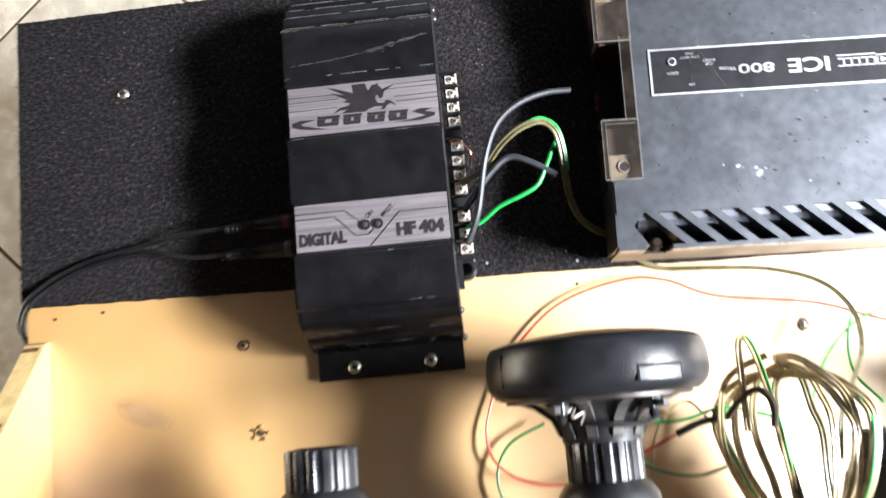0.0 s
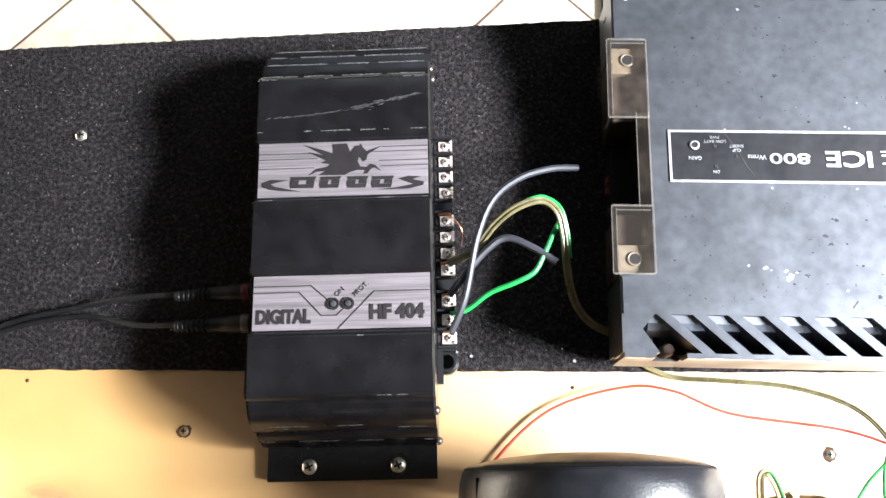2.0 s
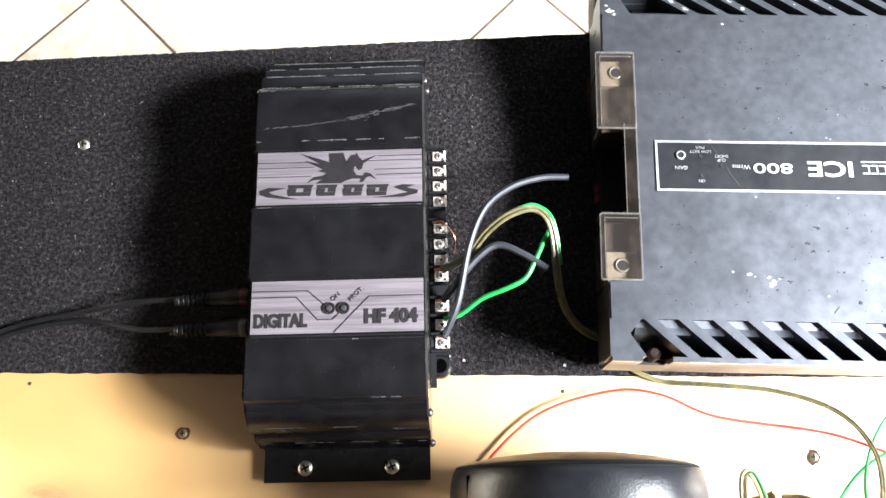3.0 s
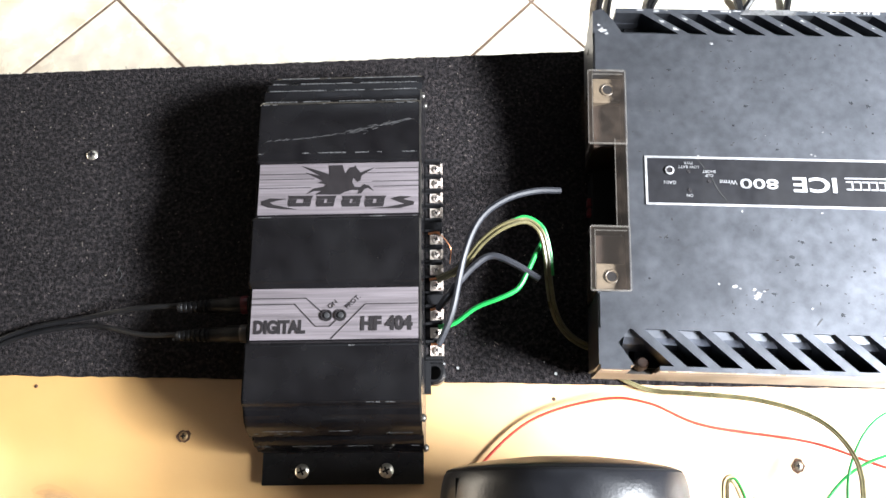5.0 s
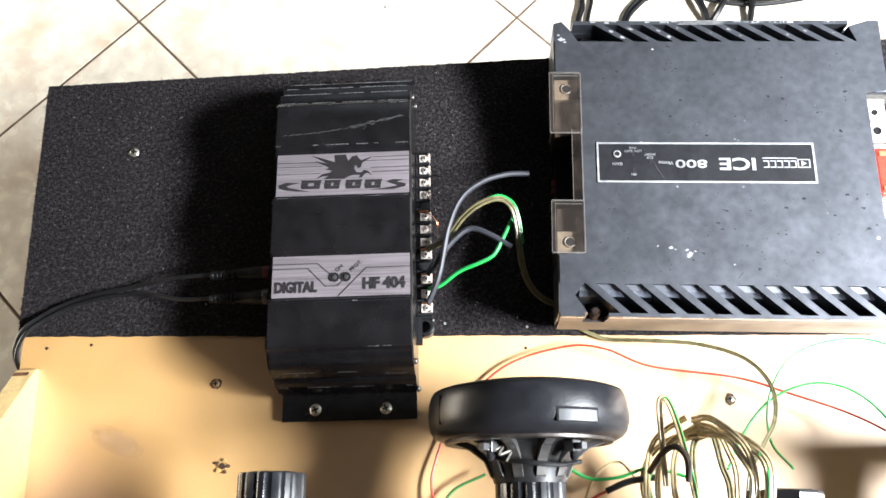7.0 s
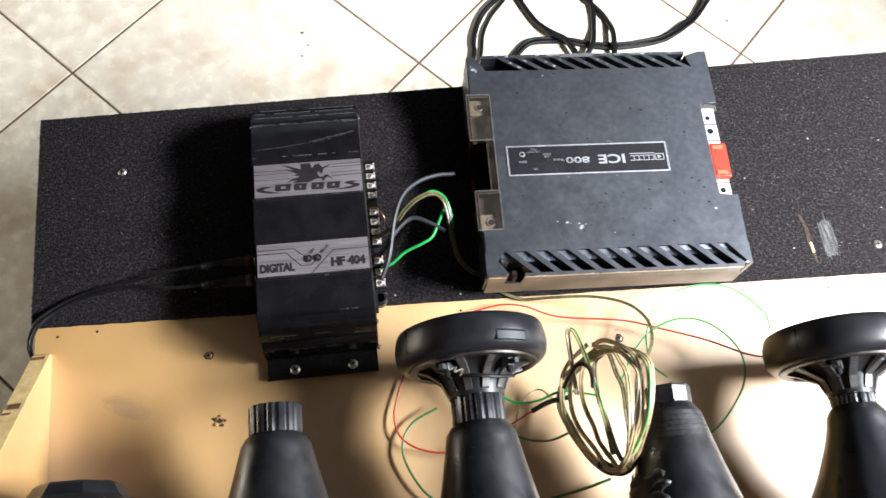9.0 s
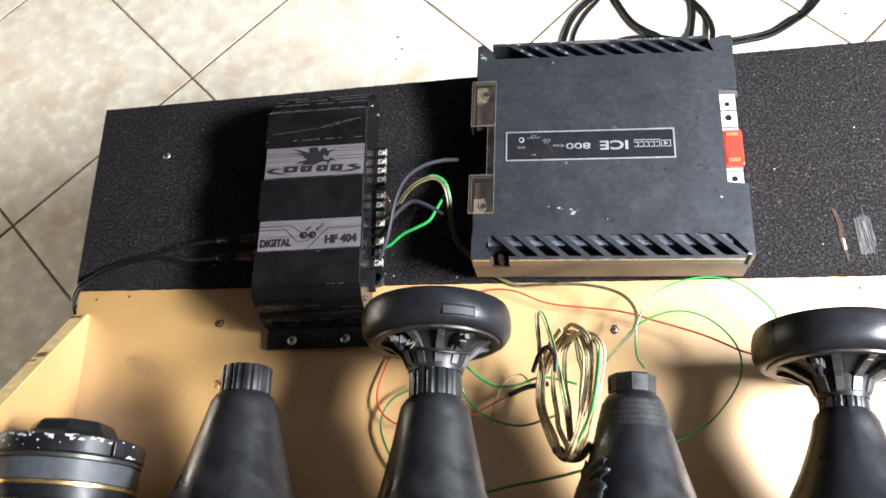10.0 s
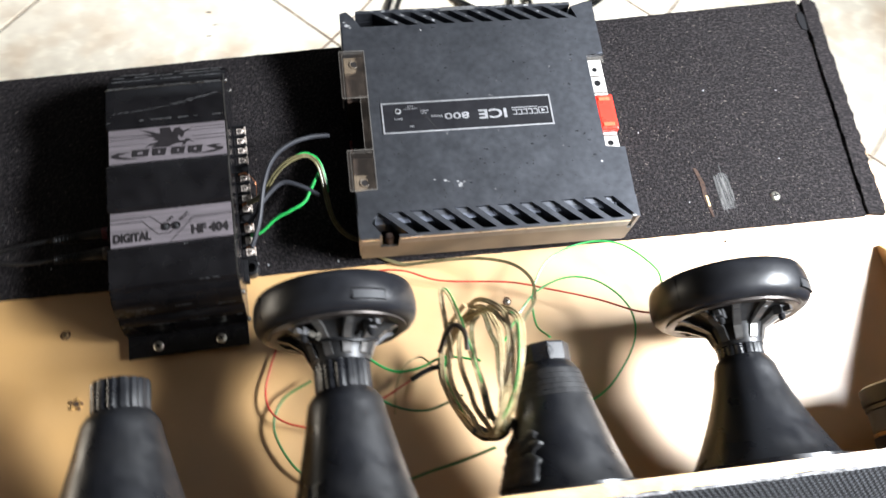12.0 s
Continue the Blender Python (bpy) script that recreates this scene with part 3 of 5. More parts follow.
# ---- small amplifier ----
def small_amplifier():
    amp = thing("small_amplifier", pose(-0.0015, 0.0, H + 0.0, 0, 0, -1.2), "black finned car amplifier with two silver plates, screwed down", "amplifier")
    X0, X1 = -0.0525, 0.0505
    prof = [(0.000, 0.0035), (0.000, 0.0065), (0.020, 0.0065), (0.0205, 0.015), (0.0225, 0.0205), (0.0228, 0.0245), (0.0240, 0.0280), (0.0262, 0.0310), (0.0292, 0.0332), (0.0300, 0.0345), (0.0284, 0.0358), (0.0278, 0.0385), (0.0290, 0.0412),
            (0.0302, 0.0450), (0.0320, 0.0490), (0.0348, 0.0530), (0.0385, 0.0560), (0.0420, 0.0572), (0.0438, 0.0590), (0.0450, 0.0618), (0.047, 0.0630), (0.078, 0.0640), (0.0805, 0.0625), (0.0825, 0.0590), (0.1150, 0.0590), (0.1170, 0.0620), (0.1190, 0.0640), (0.1580, 0.0640), (0.1600, 0.0625),
            (0.1620, 0.0590), (0.1975, 0.0590), (0.1985, 0.0615), (0.2005, 0.0610), (0.2030, 0.0635), (0.2380, 0.0625), (0.2420, 0.0585), (0.2430, 0.0550), (0.2530, 0.0530), (0.2525, 0.0475), (0.2625, 0.0450), (0.2620, 0.0395), (0.2715, 0.0360), (0.2710, 0.0285), (0.2790, 0.0240), (0.2800, 0.0065), (0.2820, 0.0065), (0.2820, 0.0035)]
    m = Matrix(((0, 0, 1, 0), (1, 0, 0, 0), (0, 1, 0, 0), (0, 0, 0, 1)))
    body = prism(prof, X0, X1, m)
    bmesh.ops.bevel(body, geom=[e for e in body.edges if abs(e.verts[0].co.x - e.verts[1].co.x) > 0.05], offset=0.0004, segments=1, affect="EDGES")
    part("heatsink_body", body, BLACK_ANOD, amp, "black anodised extruded heatsink", True)
    for side, x in (("end_plate", X0 - 0.0014), ("end_plate", X1)):
        inner = [(y, z - 0.0012) for y, z in prof if z > 0.014]
        pl = part(side, prism([(0.0215, 0.0042)] + inner + [(0.279, 0.0042)], x, x + 0.0014, m), BLACK_ANOD, amp, "thin black end plate")
        if x > 0:
            rim = bmesh.new()
            for (ya, za), (yb2, zb) in zip(inner, inner[1:]):
                if za > 0.05 and zb > 0.05:
                    add_prism(rim, [(ya, za - 0.0004), (yb2, zb - 0.0004), (yb2, zb + 0.0002), (ya, za + 0.0002)], x + 0.0004, x + 0.0017, m)
            part("bright_edge", rim, ALU, pl, "bare metal edge")
            for y, z in ((0.034, 0.038), (0.018, 0.010), (0.250, 0.040), (0.258, 0.010)):
                screw("plate_screw", Matrix.Translation((x + 0.0014, y + 0.004, z)) @ Matrix.Rotation(radians(90), 4, "Y"), 0.0026, pl, "", ALU, 0.7)
    # bare wear, and pale dashes painting the highlights along the extruded edges
    rnd = random.Random(8)
    for y, z, runs in ((0.2382, 0.0626, ((-0.051, -0.047), (-0.045, -0.042), (-0.012, -0.0105), (0.036, 0.041), (0.043, 0.049))),
                       (0.2030, 0.0636, ((-0.052, -0.049), (-0.024, -0.019), (-0.014, 0.004), (0.010, 0.019), (0.024, 0.027), (0.040, 0.0495))),
                       (0.0785, 0.0640, ((0.009, 0.0125),)), (0.0452, 0.0622, ((0.020, 0.0245), (0.0255, 0.0285), (0.031, 0.037))),
                       (0.2421, 0.0586, ((-0.051, -0.030), (-0.026, -0.008), (-0.002, 0.022), (0.026, 0.049))), (0.2531, 0.0531, ((-0.050, -0.012), (-0.006, 0.014), (0.020, 0.049))),
                       (0.2626, 0.0451, ((-0.050, -0.040), (-0.031, 0.004), (0.010, 0.048))), (0.2716, 0.0361, ((-0.046, -0.020), (-0.014, -0.012), (0.004, 0.049))),
                       (0.0229, 0.0247, ((-0.030, -0.006), (0.004, 0.020))), (0.0302, 0.0452, ((-0.044, -0.020), (-0.004, 0.010))), (0.1600, 0.0626, ((-0.050, -0.042), (0.020, 0.030), (0.047, 0.0495))), (0.0292, 0.0418, ((-0.050, -0.047), (-0.036, -0.033), (0.030, 0.046))), (0.0228, 0.0246, ((-0.052, -0.044), (0.044, 0.049)))):
        for x0, x1 in runs:
            wear = bmesh.new()
            x = x0
            while x < x1:
                l = rnd.uniform(0.0006, 0.0028)
                add_box(wear, (x, y - rnd.uniform(0.0001, 0.0004), z - 0.0005), (min(x + l, x1), y + rnd.uniform(0.0001, 0.0004), z + 0.0002))
                x += l + rnd.uniform(0.0001, 0.0008)
            part("edge_wear", wear, WEAR_GLINT, amp)
    sc = bmesh.new()
    for k in range(150):
        t = rnd.random() ** 0.8
        x = -0.046 + 0.092 * t
        dens = math.exp(-((t - 0.74) / 0.17) ** 2)
        y = 0.2120 + 0.0145 * t - 0.003 * math.sin(t * 3.1) + rnd.gauss(0, 0.0002 + 0.0012 * dens)
        l = rnd.uniform(0.0004, 0.0022)
        add_box(sc, (-l, -0.00008, 0), (l, 0.00008 + 0.00012 * dens, 0.0002), Matrix.Translation((x, y, 0.0626 + (0.2380 - y) * 0.029)) @ Matrix.Rotation(0.16 + rnd.uniform(-0.25, 0.25), 4, "Z"))
    part("scratch", sc, FAINT, amp, "long pale scratch")
    # upper plate: emblem and lettering as plain shapes
    LZ = 0.0590
    up = part("label_plate", box((X0 + 0.001, 0.1628, LZ), (X1 - 0.0003, 0.1972, LZ + 0.0008)), SILVER_LABEL, amp, "brushed silver plate with a dark winged emblem")
    T0, T1 = LZ + 0.0008, LZ + 0.0011

    def e(px, py):
        return (X0 + 0.001 + (px - 130) / 518 * 0.1015, 0.1972 - (py - 345) / 147 * 0.0344)

    def f(px, py):
        return (X0 + 0.001 + (px - 50) / 722 * 0.1015, 0.1972 - (py - 482 + (px - 50) / 722 * 12) / 202 * 0.0344)
    wing = [f(*p) for p in ((238, 487), (325, 508), (370, 522), (366, 486), (428, 484), (442, 518), (462, 494), (482, 492), (488, 485), (493, 496), (512, 514), (575, 494), (517, 525), (511, 546), (497, 552), (488, 540), (479, 536), (474, 552),
                            (486, 571), (514, 573), (528, 561), (549, 566), (574, 588), (546, 575), (531, 580), (516, 597), (500, 598), (508, 585), (470, 584), (440, 592), (420, 602), (308, 602), (338, 587), (300, 589), (270, 600), (300, 578), (345, 571), (356, 562), (318, 556), (340, 548), (258, 514), (330, 528))]
    part("emblem", prism(wing, T0, T1), INK, up, "dark winged emblem shape")
    # the maker's name as plain heavy shapes
    shapes = [((176, 620), (104, 618), (64, 630), (66, 644), (96, 654), (160, 660), (232, 662), (120, 643), (104, 634), (130, 628)),
              ((742, 610), (690, 608), (648, 618), (690, 632), (712, 638), (640, 650), (560, 657), (690, 655), (752, 642), (756, 630), (706, 620))]
    for x, wd in ((188, 112), (314, 92), (430, 92), (534, 96)):
        shapes += [((x, 608), (x + wd, 607), (x + wd - 8, 619), (x + 4, 620)), ((x - 2, 636), (x + wd - 10, 635), (x + wd - 14, 649), (x + 2, 650)), ((x + 2, 621), (x + 38, 621), (x + 34, 635), (x - 2, 635)), ((x + wd - 40, 620), (x + wd - 8, 620), (x + wd - 10, 634), (x + wd - 44, 634))]
    for sh in shapes:
        part("name_shape", prism([f(*p) for p in sh], T0, T1), INK, up)
    for y, x0, x1 in ((375, 130, 300), (375, 470, 648), (390, 130, 310), (415, 130, 300), (415, 505, 648), (362, 510, 648), (400, 500, 648)):
        part("fine_line", stroke(bmesh.new(), [e(x0, y), e(x1, y)], 0.00035, T0, T1 - 0.00005), INK, up)
    # lower plate
    low = part("label_plate", box((X0 + 0.001, 0.0830, LZ), (X1 - 0.0003, 0.1146, LZ + 0.0008)), SILVER_LABEL, amp, "brushed silver plate with printed words and two indicator lamps")

    def g(px, py):
        return (X0 + 0.001 + (px - 107) / 490 * 0.1015, 0.1146 - (py - 65) / 155 * 0.0316)
    ln = bmesh.new()
    stroke(ln, [g(108, 95), g(268, 95), g(316, 138)], 0.0005, T0, T1)
    stroke(ln, [g(108, 113), g(235, 113), g(298, 181), g(340, 181), g(356, 165)], 0.0005, T0, T1)
    stroke(ln, [g(596, 115), g(443, 115), g(345, 218)], 0.0005, T0, T1)
    part("circuit_line", ln, INK, low)

    def at(px, py, turn=0):
        x, y = g(px, py)
        return Matrix.Translation((x, y, T0 + 0.0002)) @ Matrix.Rotation(radians(turn), 4, "Z")
    text_mesh("word", "DIGITAL", 0.0108, at(192, 184), INK, low, 0.77, bold=0.00055)
    text_mesh("word", "HF 404", 0.0112, at(505, 176), INK, low, 0.94, bold=0.00062)
    text_mesh("word", "ON", 0.0040, at(347, 115, 42), INK, low)
    text_mesh("word", "PROT.", 0.0040, at(406, 108, 42), INK, low)
    for px in (330, 371):
        led = part("indicator_lamp", lathe([(0.0036, 0), (0.0036, 0.0008), (0.0028, 0.0009), (0.0026, 0.0002), (0.0012, 0.0003), (0, 0.0012)], 20, at(px, 149)), INK, low, "dark ringed indicator lamp", True)
        part("lens", lathe([(0.0020, 0.0004), (0.0016, 0.0014), (0, 0.0018)], 14, at(px, 149)), CAST_DIM, led, "", True)
    # terminal strip
    base = part("terminal_strip", add_box(box((X1 + 0.0015, 0.0755, 0.008), (X1 + 0.0130, 0.2160, 0.0155)), (X1 + 0.0016, 0.0560, 0.006), (X1 + 0.0050, 0.0755, 0.0150)), DARK_IN, amp, "black plastic terminal strip")
    ys = [0.2095 - 0.0107 * k for k in range(4)] + [0.1585 - 0.0107 * k for k in range(4)] + [0.1065 - 0.0118 * k for k in range(3)]
    for k, y in enumerate(ys):
        t = part("terminal", add_box(add_box(box((X1 + 0.0050, y - 0.0034, 0.0155), (X1 + 0.0138, y + 0.0034, 0.0168)), (X1 + 0.0124, y - 0.0034, 0.0168), (X1 + 0.0138, y - 0.0016, 0.0190)), (X1 + 0.0124, y + 0.0016, 0.0168), (X1 + 0.0138, y + 0.0034, 0.0190)), TAB, base, "plated terminal tab")
        screw("terminal_screw", Matrix.Translation((X1 + 0.0092, y, 0.0168)) @ Matrix.Rotation(k * 0.7, 4, "Z"), 0.0027, t, "", TAB, 0.5)
        part("tab_hole", box((X1 + 0.0020, y - 0.0022, 0.0155), (X1 + 0.0046, y + 0.0022, 0.0159)), INK, base)
    for y in [y + 0.0054 for y in ys] + [ys[3] - 0.0054, ys[7] - 0.0054, ys[10] - 0.0056]:
        part("barrier", box((X1 + 0.0020, y - 0.0007, 0.0150), (X1 + 0.0130, y + 0.0007, 0.0205)), DARK_IN, base)
    part("side_socket", lathe([(0.0075, 0), (0.0075, 0.008), (0.006, 0.010), (0.0045, 0.010), (0.0045, 0.003), (0, 0.003)], 20, Matrix.Translation((X1 + 0.0072, 0.0690, 0.004))), RUBBER, amp, "round black socket", True)
    # sockets for the signal plugs
    for y in (0.1125, 0.0935):
        so = part("signal_socket", lathe([(0.0055, 0), (0.0055, 0.003), (0.0042, 0.003), (0.0042, 0.010), (0, 0.010)], 18, Matrix.Translation((X0 - 0.0014, y, 0.026)) @ Matrix.Rotation(radians(-90), 4, "Y")), BRASS, amp, "gold-plated signal socket", True)
    # fixing screws of the flange
    for x in (-0.027, 0.0268):
        screw("fixing_screw", Matrix.Translation((x, 0.0085, 0.0065)) @ Matrix.Rotation(0.4, 4, "Z"), 0.0046, amp, "brassy cross-head screw")
    return amp


small_amplifier()


# ---- large amplifier ----
def large_amplifier():
    amp = thing("large_amplifier", pose(0.2915, 0.1725, H + 0.003, 0, 0, -3.8), "scuffed dark grey car amplifier with slotted edges on carpet", "amplifier")
    U, V, Z = 0.1275, 0.1215, 0.0585
    plate = [(-0.1068, -0.0745), (-U, -0.0745), (-U, -0.0972), (U, -0.0972), (U + 0.001, -0.0465), (0.1085, -0.0465), (0.1085, 0.0580), (U, 0.0580), (U, 0.1024), (-U, 0.1024), (-U, 0.0744), (-0.1068, 0.0744)]
    bm = prism(plate, 0.040, Z)
    bmesh.ops.bevel(bm, geom=[e for e in bm.edges if e.verts[0].co.z > Z - 0.001 and e.verts[1].co.z > Z - 0.001 and abs(e.verts[0].co.y - e.verts[1].co.y) > 0.01 or all(v.co.z > Z - 0.001 and abs(v.co.y) < 0.09 for v in e.verts)], offset=0.0012, segments=2, affect="EDGES")
    part("top_plate", bm, AMP_BLUE, amp, "dark powder-coated top, scratched and dusty")
    # core coloured black for the shade within the slots and below the side
    tray = part("tray", box((-U + 0.0245, -V + 0.004, 0.0105), (U - 0.021, V - 0.004, 0.040)), DARK_IN, amp, "inner housing coloured black for the shade in slots")
    stand = Matrix(((1, 0, 0, 0), (0, 0, 1, 0), (0, 1, 0, 0), (0, 0, 0, 1)))
    part("front_side", prism([(-U + 0.002, 0.011), (U - 0.002, 0.011), (U - 0.002, 0.036), (U - 0.007, 0.036), (U - 0.008, 0.0438), (-0.0925, 0.0438), (-0.0925, 0.036), (-0.1085, 0.036), (-0.1095, 0.0438), (-U + 0.002, 0.0438)], -V + 0.001, -V + 0.0038, stand), ALU, amp, "bare aluminium side with a notch")
    # bright metal strips stand in for the highlight along the bare front edge
    part("bare_edge", box((-0.0915, -V - 0.0003, Z - 0.0042), (U - 0.009, -V - 0.0001, Z - 0.0020)), SCREW, amp, "bare edge with its highlight coloured in")
    part("bare_edge", box((-U + 0.0022, -V - 0.0003, Z - 0.0042), (-0.1100, -V - 0.0001, Z - 0.0020)), SCREW, amp, "bare edge with its highlight coloured in")
    part("back_side", box((-U + 0.002, V - 0.0038, 0.0), (U - 0.002, V - 0.001, 0.046)), AMP_BLUE, amp)
    part("corner_block", box((-U + 0.0005, -V + 0.0045, 0.0105), (-0.1068, -0.0748, 0.040)), AMP_BLUE, amp)
    part("corner_block", box((-U + 0.0005, 0.0750, 0.0105), (-0.1068, V - 0.0045, 0.040)), AMP_BLUE, amp)
    part("corner_block", box((0.1085, -V + 0.0045, 0.0), (U - 0.0005, -0.0470, 0.040)), AMP_BLUE, amp)
    part("corner_block", box((0.1085, 0.0585, 0.0), (U - 0.0005, V - 0.0045, 0.040)), AMP_BLUE, amp)
    # front and back rims with slanted fins
    for sgn in (-1, 1):
        v0, v1 = (-V, -V + 0.0026) if sgn < 0 else (V - 0.0035, V)
        for ra, rb in (((-U + 0.001, -0.1092), (-0.0922, U - 0.0085)) if sgn < 0 else ((-0.112, 0.104),)):
            part("rim", box((ra, min(v0, v1), 0.044), (rb, max(v0, v1), Z)), AMP_BLUE, amp, "worn heatsink rim")
        va, vb = (-V + 0.0026, -0.0972) if sgn < 0 else (0.1024, V - 0.0035)
        sh, w = (0.0240, 0.0074) if sgn < 0 else (0.024, 0.0074)
        for k in range(11 if sgn < 0 else 10):
            u = -0.1078 + 0.0197 * k if sgn < 0 else -0.0950 + 0.0190 * k
            part("fin", prism([(u, vb), (u + w, vb), (u + w + sh, va), (u + sh, va)] if u + w + sh < U else [(u, vb), (u + w, vb), (U - 0.0095, va + 0.004), (u + sh - 0.010, va)], 0.030, Z), AMP_BLUE, amp)
        # scooped floor of the slots
        ramp = Matrix(((0, 0, 1, 0), (1, 0, 0, 0), (0, 1, 0, 0), (0, 0, 0, 1)))
        inner, outer = (vb, va) if sgn < 0 else (va, vb)
        part("slot_floor", prism([(inner, 0.0405), (inner, Z - 0.003), (inner + (outer - inner) * 0.20, Z - 0.0042), (inner + (outer - inner) * 0.36, Z - 0.0075), (inner + (outer - inner) * 0.48, 0.0405)], -0.112, 0.110, ramp), AMP_BLUE, amp)
        if sgn < 0:
            ends = ([(-U, vb), (-0.1090, vb), (-0.1160, vb - 0.0085), (-0.1070, va), (-U, va)], [(0.1060, vb), (U, vb), (U, va), (0.1245, va), (0.1130, vb - 0.008)])
        else:
            ends = ([(-U, va), (-0.108, va), (-0.115, vb - 0.004), (-0.121, vb + 0.003), (-U, vb + 0.001)], [(0.109, va), (U, va), (U, vb + 0.003), (0.119, vb + 0.003), (0.104, vb - 0.002)])
        for pts in ends:
            part("corner", prism(pts, 0.030, Z), AMP_BLUE, amp, "chipped corner")
    for u in (-0.1000, 0.1190):
        r = part("foot_screw", lathe([(0.0036, 0.030), (0.0040, 0.046), (0.0030, 0.049), (0, 0.050)], 14, Matrix.Translation((u, -V + 0.006, 0))), SPLIT, amp, "rusty fixing screw", True)
    # label
    lab = part("label_plate", box((-0.0967, -0.0187, Z), (0.0648, 0.0142, Z + 0.0005)), AMP_LABEL, amp, "glossy black label with a white border, upside down to the viewer")
    T0, T1 = Z + 0.0005, Z + 0.0008
    bd = bmesh.new()
    for lo, hi in (((-0.0967, -0.0187), (0.0648, -0.0173)), ((-0.0967, 0.0128), (0.0648, 0.0142)), ((-0.0967, -0.0173), (-0.0953, 0.0128)), ((0.0634, -0.0173), (0.0648, 0.0128))):
        add_box(bd, (*lo, T0), (*hi, T1))
    part("border", bd, SILVER_INK, lab, "white printed border")

    def at(u, v, turn=180):
        return Matrix.Translation((u, v, T0 + 0.0002)) @ Matrix.Rotation(radians(turn), 4, "Z")
    text_mesh("word", "800", 0.0092, at(-0.0266, -0.0030), SILVER_INK, lab, 1.75, bold=0.0001)
    text_mesh("word", "ICE", 0.0135, at(0.0079, -0.0028), SILVER_INK, lab, 1.42, bold=0.0003)
    text_mesh("word", "Wrms", 0.0042, at(-0.0455, -0.0025), SILVER_INK, lab)
    text_mesh("word", "GAIN", 0.0032, at(-0.0815, -0.0035), SILVER_INK, lab)
    text_mesh("word", "LOW BATT\nPWR", 0.0026, at(-0.0696, 0.0085), SILVER_INK, lab)
    text_mesh("word", "CLIP\nSHORT", 0.0026, at(-0.0570, 0.0030), SILVER_INK, lab)
    text_mesh("word", "ON", 0.0026, at(-0.0696, -0.0120), SILVER_INK, lab)
    # maker's mark as plain bars
    mk = bmesh.new()
    for k in range(5):
        u = 0.0270 + k * 0.0050
        stroke(mk, [(u, -0.0058), (u + 0.0034, -0.0058), (u + 0.0034, -0.0008), (u, -0.0008)], 0.0008, T0, T1)
    stroke(mk, [(0.0265, 0.0016), (0.0510, 0.0016)], 0.0008, T0, T1)
    part("maker_mark", mk, SILVER_INK, lab, "maker's mark as plain white bars")
    em = bmesh.new()
    stroke(em, [(0.0520, -0.0058), (0.0605, -0.0058), (0.0605, 0.0005), (0.0520, 0.0005), (0.0520, -0.0058)], 0.0007, T0, T1)
    add_prism(em, [(0.0545, -0.0046), (0.0582, -0.0026), (0.0545, -0.0006)], T0, T1)
    part("maker_emblem", em, SILVER_INK, lab, "boxed white emblem shape")
    part("gain_knob", lathe([(0.0028, 0), (0.0028, 0.0010), (0.0020, 0.0012), (0.0018, 0.0002), (0, 0.0002)], 20, Matrix.Translation((-0.0815, 0.0044, T0))), CHIP, lab, "bare ring of the gain control", True)
    part("knob_centre", lathe([(0.0021, 0), (0.0021, 0.0007), (0, 0.0007)], 16, Matrix.Translation((-0.0815, 0.0044, T0))), INK, lab)
    for u, v in ((-0.0696, 0.0042), (-0.0572, -0.0022), (-0.0696, -0.0085)):
        part("lamp_hole", lathe([(0.0012, 0), (0.0012, 0.0003), (0.0008, 0.0004), (0, 0.0002)], 12, Matrix.Translation((u, v, T0))), INK, lab)
    hair = bmesh.new()
    stroke(hair, [(-0.0645, 0.0137), (-0.0560, 0.0010), (-0.0520, -0.0080), (-0.0450, -0.0185)], 0.00025, T0, T1 - 0.0001)
    part("hairline_scratch", hair, SCUFF, lab)
    # chips of bare metal
    rnd = random.Random(14)

    def blob(u, v, r, n=13):
        r *= 0.78
        return [(u + r * rnd.uniform(0.3, 1.3) * math.cos(6.283 * k / n), v + r * rnd.uniform(0.2, 0.95) * math.sin(6.283 * k / n)) for k in range(n)]
    for u, v, r in ((-0.0318, -0.0745, 0.0036), (-0.0345, -0.0715, 0.0018), (-0.0335, -0.0765, 0.0018), (-0.0285, -0.0722, 0.0012), (-0.0455, -0.0698, 0.0020), (-0.0425, -0.0708, 0.0009), (-0.0550, -0.0685, 0.0011), (-0.0012, -0.0820, 0.0009), (0.0075, 0.0175, 0.0012), (-0.0630, 0.0150, 0.0010), (0.0098, 0.0165, 0.0009),
                    (-0.0500, 0.0958, 0.0018), (0.0705, 0.0460, 0.0010), (0.0105, -0.0215, 0.0012), (-0.0380, -0.0215, 0.0014), (0.0690, -0.0420, 0.0008), (0.1030, -0.0610, 0.0018), (0.0930, 0.0520, 0.0008), (-0.0200, 0.0300, 0.0006), (0.0160, 0.0330, 0.0008)):
        part("paint_chip", prism(blob(u, v, r), Z, Z + 0.0002), CHIP, amp)
    for u, v, r, zt in ((-0.1215, 0.1050, 0.0034, Z), (-0.1185, 0.1020, 0.0018, Z), (-0.1235, 0.1085, 0.0016, Z), (0.1225, -0.1180, 0.0024, Z)):
        part("paint_chip", prism(blob(u, v, r), zt, zt + 0.0002), CHIP, amp)
    # bare patches on the back fins, along each fin's run
    for k, f, r in ((0, 0.25, 0.0030), (0, 0.6, 0.0026), (1, 0.2, 0.0014), (1, 0.75, 0.0022), (2, 0.3, 0.0024), (2, 0.62, 0.0020), (3, 0.8, 0.0014), (4, 0.5, 0.0009), (5, 0.35, 0.0012), (5, 0.7, 0.0018), (7, 0.4, 0.0010), (8, 0.6, 0.0016), (9, 0.5, 0.0012)):
        vv = 0.1024 + (V - 0.0035 - 0.1024) * f
